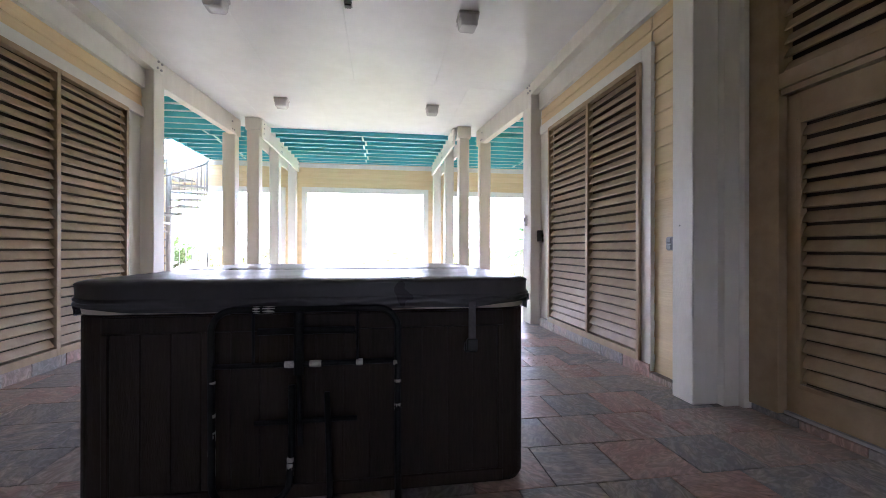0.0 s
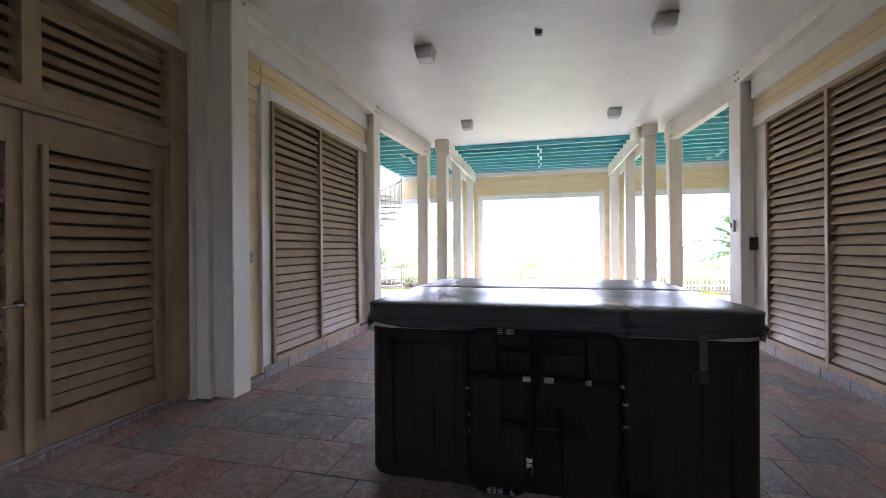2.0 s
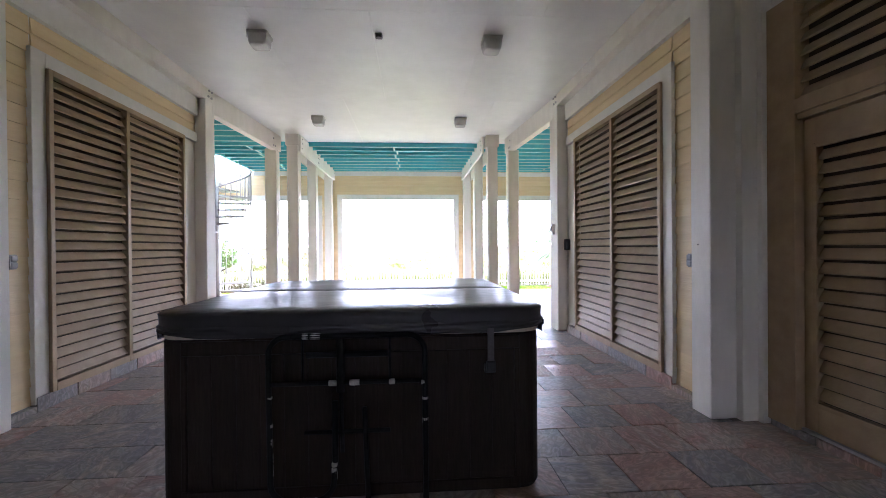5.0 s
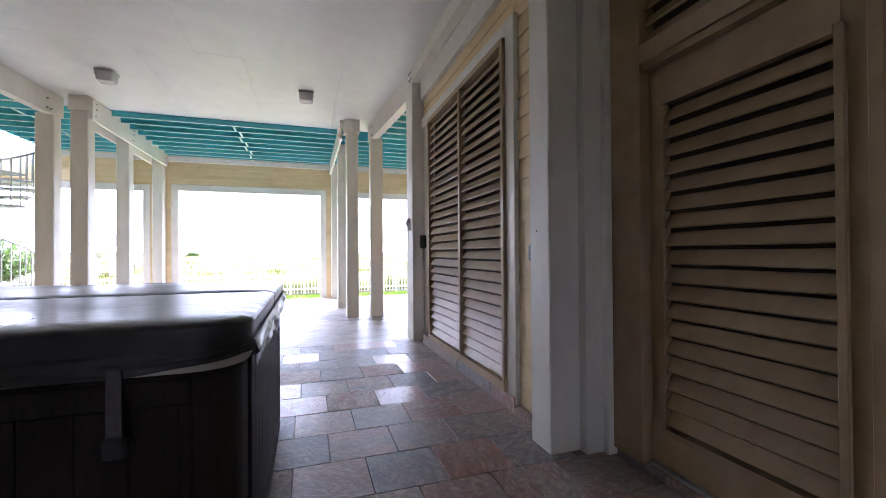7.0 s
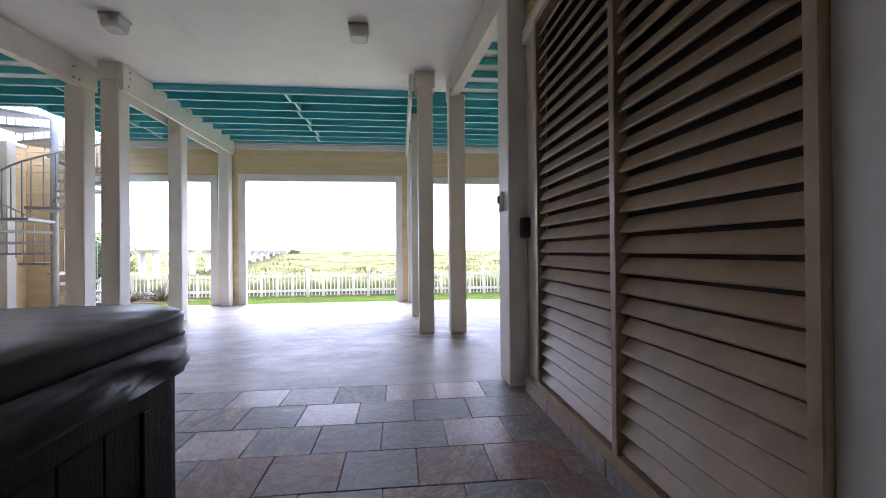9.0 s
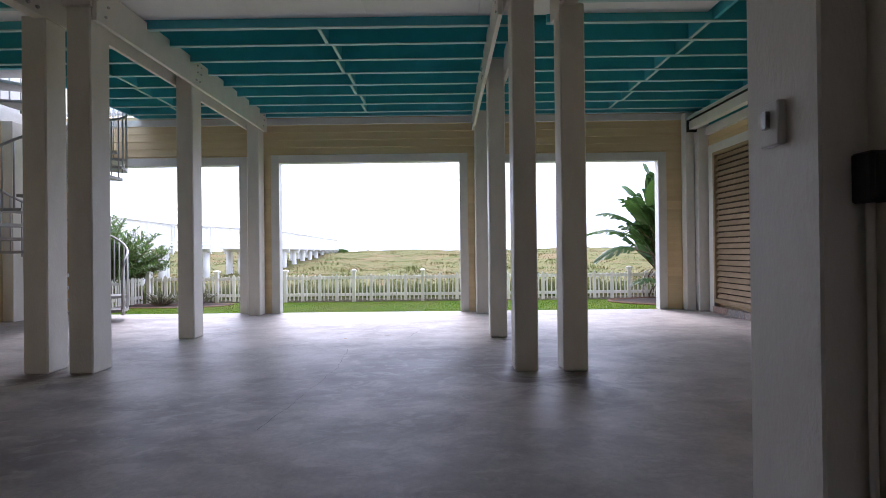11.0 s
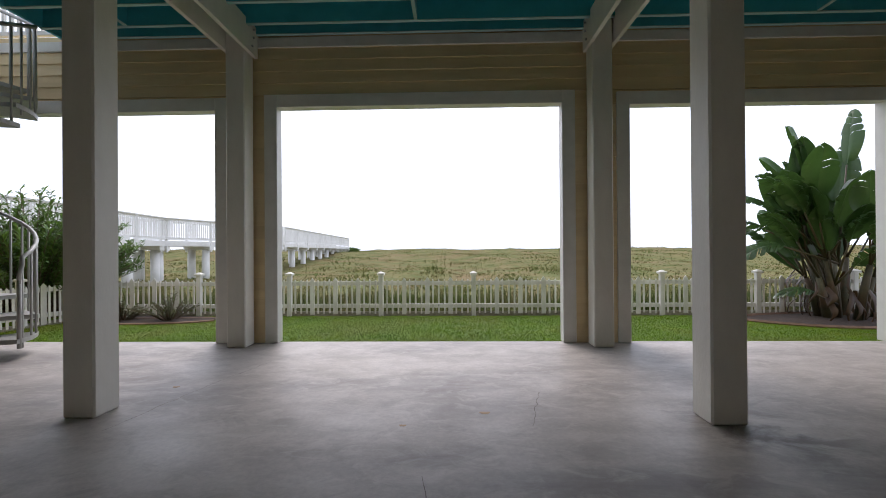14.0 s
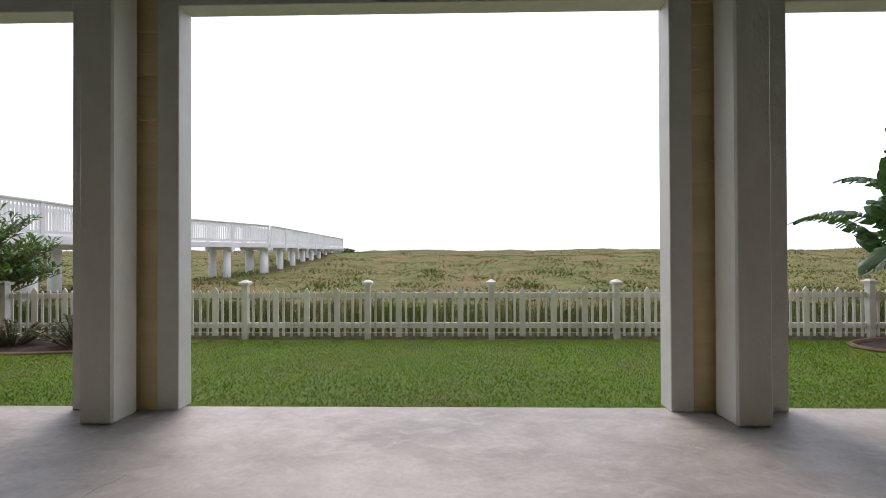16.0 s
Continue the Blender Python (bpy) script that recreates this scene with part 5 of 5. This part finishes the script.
# ---- plants ----
def bird_of_paradise():
    """A clump of tall banana-like plants with torn leaves."""
    rng = random.Random(21)
    base = Vector((6.95, 17.25, LAWN_Z))
    plant = tagged(empty("banana_plant", Matrix.Translation(base)), "tall banana-like plant with torn dark green leaves in a mulch bed", "plant")
    heads = []
    for k in range(19):
        a = rng.uniform(0, 2 * math.pi)
        r = rng.uniform(0.05, 0.62)
        b = Vector((math.cos(a) * r, math.sin(a) * r * 0.8, 0))
        h = rng.uniform(0.3, 1.25)
        t = b + Vector((math.cos(a) * 0.28 * h, math.sin(a) * 0.2 * h, h))
        bm = bmesh.new()
        tube(bm, [b, b.lerp(t, 0.5) + Vector((0, 0, 0.05)), t], [0.075, 0.06, 0.04], 8)
        part("stem", bm, M_STEM, plant, smooth=True)
        heads.append((t, a))
    specs = []
    for t, a in heads:
        for j in range(4):
            specs.append((t, a + rng.uniform(-1.3, 1.3), rng.uniform(48, 86), rng.uniform(0.35, 1.1), rng.uniform(0.8, 1.25), rng.uniform(0.17, 0.27)))
    # long leaves reaching towards the middle of the garden
    top = Vector((-0.1, -0.1, 1.0))
    specs += [(top, math.pi + 0.05, 40, 1.25, 1.35, 0.17), (top, math.pi - 0.3, 30, 1.2, 1.2, 0.16), (top, math.pi + 0.25, 14, 1.2, 1.1, 0.16), (top, math.pi + 0.1, 52, 1.3, 1.0, 0.17), (top, math.pi, 60, 1.3, 1.15, 0.21),
              (top, math.pi - 0.2, 75, 1.55, 1.05, 0.22), (top, 0.4, 80, 1.75, 1.05, 0.2), (Vector((-0.2, -0.2, 0.3)), math.pi + 0.1, 25, 0.45, 0.7, 0.14)]
    for t, a, elev, stalk, ln, half in specs:
        d = Vector((math.cos(a), math.sin(a), 0))
        e = radians(elev)
        out = d * math.cos(e) + Vector((0, 0, 1)) * math.sin(e)
        p0 = t + out * stalk
        bm = bmesh.new()
        tube(bm, [t, t.lerp(p0, 0.5), p0], [0.024, 0.018, 0.013], 6)
        part("stalk", bm, M_STEM, plant, smooth=True)
        side = d.cross(Vector((0, 0, 1))).normalized()
        roll = rng.uniform(-0.5, 0.5)
        bm = bmesh.new()
        n = 22
        spine = []
        for i in range(n + 1):
            u = i / n
            droop = -0.55 * u * u * ln * math.cos(e)
            spine.append(p0 + out * (ln * u) + Vector((0, 0, droop)))
        nrm0 = side.cross(out).normalized()
        s2 = (side * math.cos(roll) + nrm0 * math.sin(roll)).normalized()
        n2 = s2.cross(out).normalized()
        for sgn in (-1, 1):
            i = 0
            while i < n:
                run = rng.choice((1, 1, 2, 3)) if elev < 54 else rng.choice((3, 5, 8, 12))
                j = min(n, i + run)
                tear = 0.0 if j - i > 3 else rng.uniform(0.0, 0.10)
                prev = None
                bend = rng.uniform(-0.03, 0.05) + 0.03
                for q in range(i, j + 1):
                    u = q / n
                    w = half * math.sin(math.pi * min(1.0, 0.06 + u * 0.94)) ** 0.6
                    shift = -tear * 0.25 if q == j and tear else 0.0
                    w2 = w * (1 - (0.14 if q in (i, j) and tear else 0))
                    mid = spine[q] + s2 * sgn * w2 * 0.5 + n2 * 0.03 + out * (0.04 + shift)
                    edge = spine[q] + s2 * sgn * w2 + n2 * (-bend) + out * (0.09 + shift) + Vector((0, 0, -w2 * 0.25))
                    row = [bm.verts.new(spine[q]), bm.verts.new(mid), bm.verts.new(edge)]
                    if prev:
                        bm.faces.new((prev[0], prev[1], row[1], row[0]))
                        bm.faces.new((prev[1], prev[2], row[2], row[1]))
                    prev = row
                i = j
        part("leaf", bm, M_BANANA, plant, smooth=True)
    # withered brown leaves hanging round the foot
    for k in range(34):
        a = rng.uniform(0, 2 * math.pi)
        r = rng.uniform(0.2, 0.75)
        p = Vector((math.cos(a) * r, math.sin(a) * r * 0.8, rng.uniform(0.35, 1.0)))
        d = Vector((math.cos(a), math.sin(a), 0))
        s = d.cross(Vector((0, 0, 1)))
        ln, w = rng.uniform(0.3, 0.65), rng.uniform(0.015, 0.04)
        bm = bmesh.new()
        prev = None
        for q in range(7):
            u = q / 6
            c = p + d * (0.16 * math.sin(u * 2.2)) - Vector((0, 0, min(ln, p.z - 0.03) * u)) + s * (0.05 * math.sin(u * 5 + k))
            g = w * (0.35 + math.sin(math.pi * min(1, u + 0.1)))
            row = [bm.verts.new(c - s * g), bm.verts.new(c + d * 0.015), bm.verts.new(c + s * g)]
            if prev:
                bm.faces.new((prev[0], prev[1], row[1], row[0]))
                bm.faces.new((prev[1], prev[2], row[2], row[1]))
            prev = row
        part("dry_leaf", bm, M_DRYLEAF, plant, "withered brown leaf", smooth=True)
    bed = bmesh.new()
    loop = [(1.9 * math.cos(a) * (1 + 0.08 * math.sin(3 * a)), 0.75 * math.sin(a)) for a in [2 * math.pi * k / 30 for k in range(30)]]
    loft(bed, [[(x, y, 0.0) for x, y in loop], [(x * 0.97, y * 0.97, 0.03) for x, y in loop], [(x * 0.5, y * 0.5, 0.06) for x, y in loop]])
    o = structure(part("ground_mulch_bed", bed, M_MULCH), "dark mulch bed round the banana plant", "mulch bed")
    o.matrix_basis = pose(7.2, 17.1, LAWN_Z + 0.004)
    ed = bmesh.new()
    tube(ed, [(7.2 + x * 1.02, 17.1 + y * 1.02, LAWN_Z + 0.03) for x, y in loop], 0.035, 6, closed=True)
    tagged(part("bed_edging", ed, M_EDGING), "rusty brown edging round a mulch bed", "edging", group="bed edgings")


bird_of_paradise()


def leafy_bush(name, m, radius, height, shoots, leaf_len, leaf_w, mat, label, seed, per=26):
    """Stems that fan out from the base, each with whorls of narrow leaves."""
    rng = random.Random(seed)
    bush = tagged(empty(name, m), label, "bush")
    stems = bmesh.new()
    verts, faces = [], []
    for k in range(shoots):
        a = rng.uniform(0, 2 * math.pi)
        r = radius * math.sqrt(rng.random())
        h = height * (1 - 0.45 * (r / radius) ** 2) * rng.uniform(0.62, 1.08)
        b = Vector((math.cos(a) * r * 0.18, math.sin(a) * r * 0.18, 0))
        t = Vector((math.cos(a) * r, math.sin(a) * r, h))
        midp = b.lerp(t, 0.55) + Vector((0, 0, 0.12 * h))
        tube(stems, [b, midp, t], [0.014, 0.009, 0.004], 5)
        for i in range(per):
            u = 0.35 + 0.65 * (i + rng.random()) / per
            p = b.lerp(midp, u / 0.55) if u < 0.55 else midp.lerp(t, (u - 0.55) / 0.45)
            la = rng.uniform(0, 2 * math.pi)
            el = rng.uniform(0.1, 1.15)
            d = Vector((math.cos(la) * math.cos(el), math.sin(la) * math.cos(el), math.sin(el)))
            s = d.cross(Vector((0, 0, 1)))
            s = s.normalized() if s.length > 1e-3 else Vector((1, 0, 0))
            ln, w = leaf_len * rng.uniform(0.6, 1.15), leaf_w * rng.uniform(0.7, 1.2)
            c = len(verts)
            e = p + d * ln + Vector((0, 0, -0.25 * ln))
            mm = p + d * ln * 0.5
            verts += [tuple(p), tuple(mm + s * w / 2), tuple(e), tuple(mm - s * w / 2)]
            faces.append((c, c + 1, c + 2, c + 3))
    part("stem", stems, M_TWIG, bush)
    me = bpy.data.meshes.new("foliage")
    me.from_pydata(verts, [], faces)
    me.materials.append(mat)
    o = share("foliage", me, bush)
    return bush


leafy_bush("oleander_bush", pose(-7.85, 17.5, LAWN_Z), 1.85, 2.35, 330, 0.22, 0.040, M_OLEANDER, "dense dark green oleander bush behind a white fence", 3, 60)
leafy_bush("oleander_bush", pose(-10.0, 17.0, LAWN_Z), 1.6, 2.1, 160, 0.22, 0.030, M_OLEANDER, "dense dark green oleander bush behind a white fence", 5, 30)
leafy_bush("low_shrub", pose(-5.05, 17.35, LAWN_Z), 0.55, 0.5, 46, 0.06, 0.03, M_SHRUB, "low sparse shrub in a mulch bed by the fence", 7, 22)
leafy_bush("low_shrub", pose(-5.9, 17.3, LAWN_Z), 0.45, 0.42, 36, 0.06, 0.03, M_SHRUB, "low sparse shrub in a mulch bed by the fence", 9, 20)
leafy_bush("dune_shrub", pose(-13.6, 65.0, ground_height(-13.6, 65.0) - 0.2), 1.3, 0.8, 60, 0.26, 0.10, M_OLEANDER, "rounded green shrub at the far end of the boardwalk", 11, 40)
bed = bmesh.new()
loop = [(-5.6 + 1.45 * math.cos(a), 17.35 + 0.45 * math.sin(a)) for a in [2 * math.pi * k / 28 for k in range(28)]]
loft(bed, [[(x, y, LAWN_Z + 0.002) for x, y in loop], [(-5.6 + (x + 5.6) * 0.97, 17.35 + (y - 17.35) * 0.95, LAWN_Z + 0.035) for x, y in loop]])
structure(part("ground_corner_bed", bed, M_MULCH), "dark mulch bed in the fence corner", "mulch bed")
ed = bmesh.new()
tube(ed, [(-5.6 + (x + 5.6) * 1.02, 17.35 + (y - 17.35) * 1.05, LAWN_Z + 0.02) for x, y in loop if y < 17.5], 0.028, 6)
tagged(part("bed_edging", ed, M_EDGING), "rusty brown edging round a mulch bed", "edging", group="bed edgings")

slate_floor()
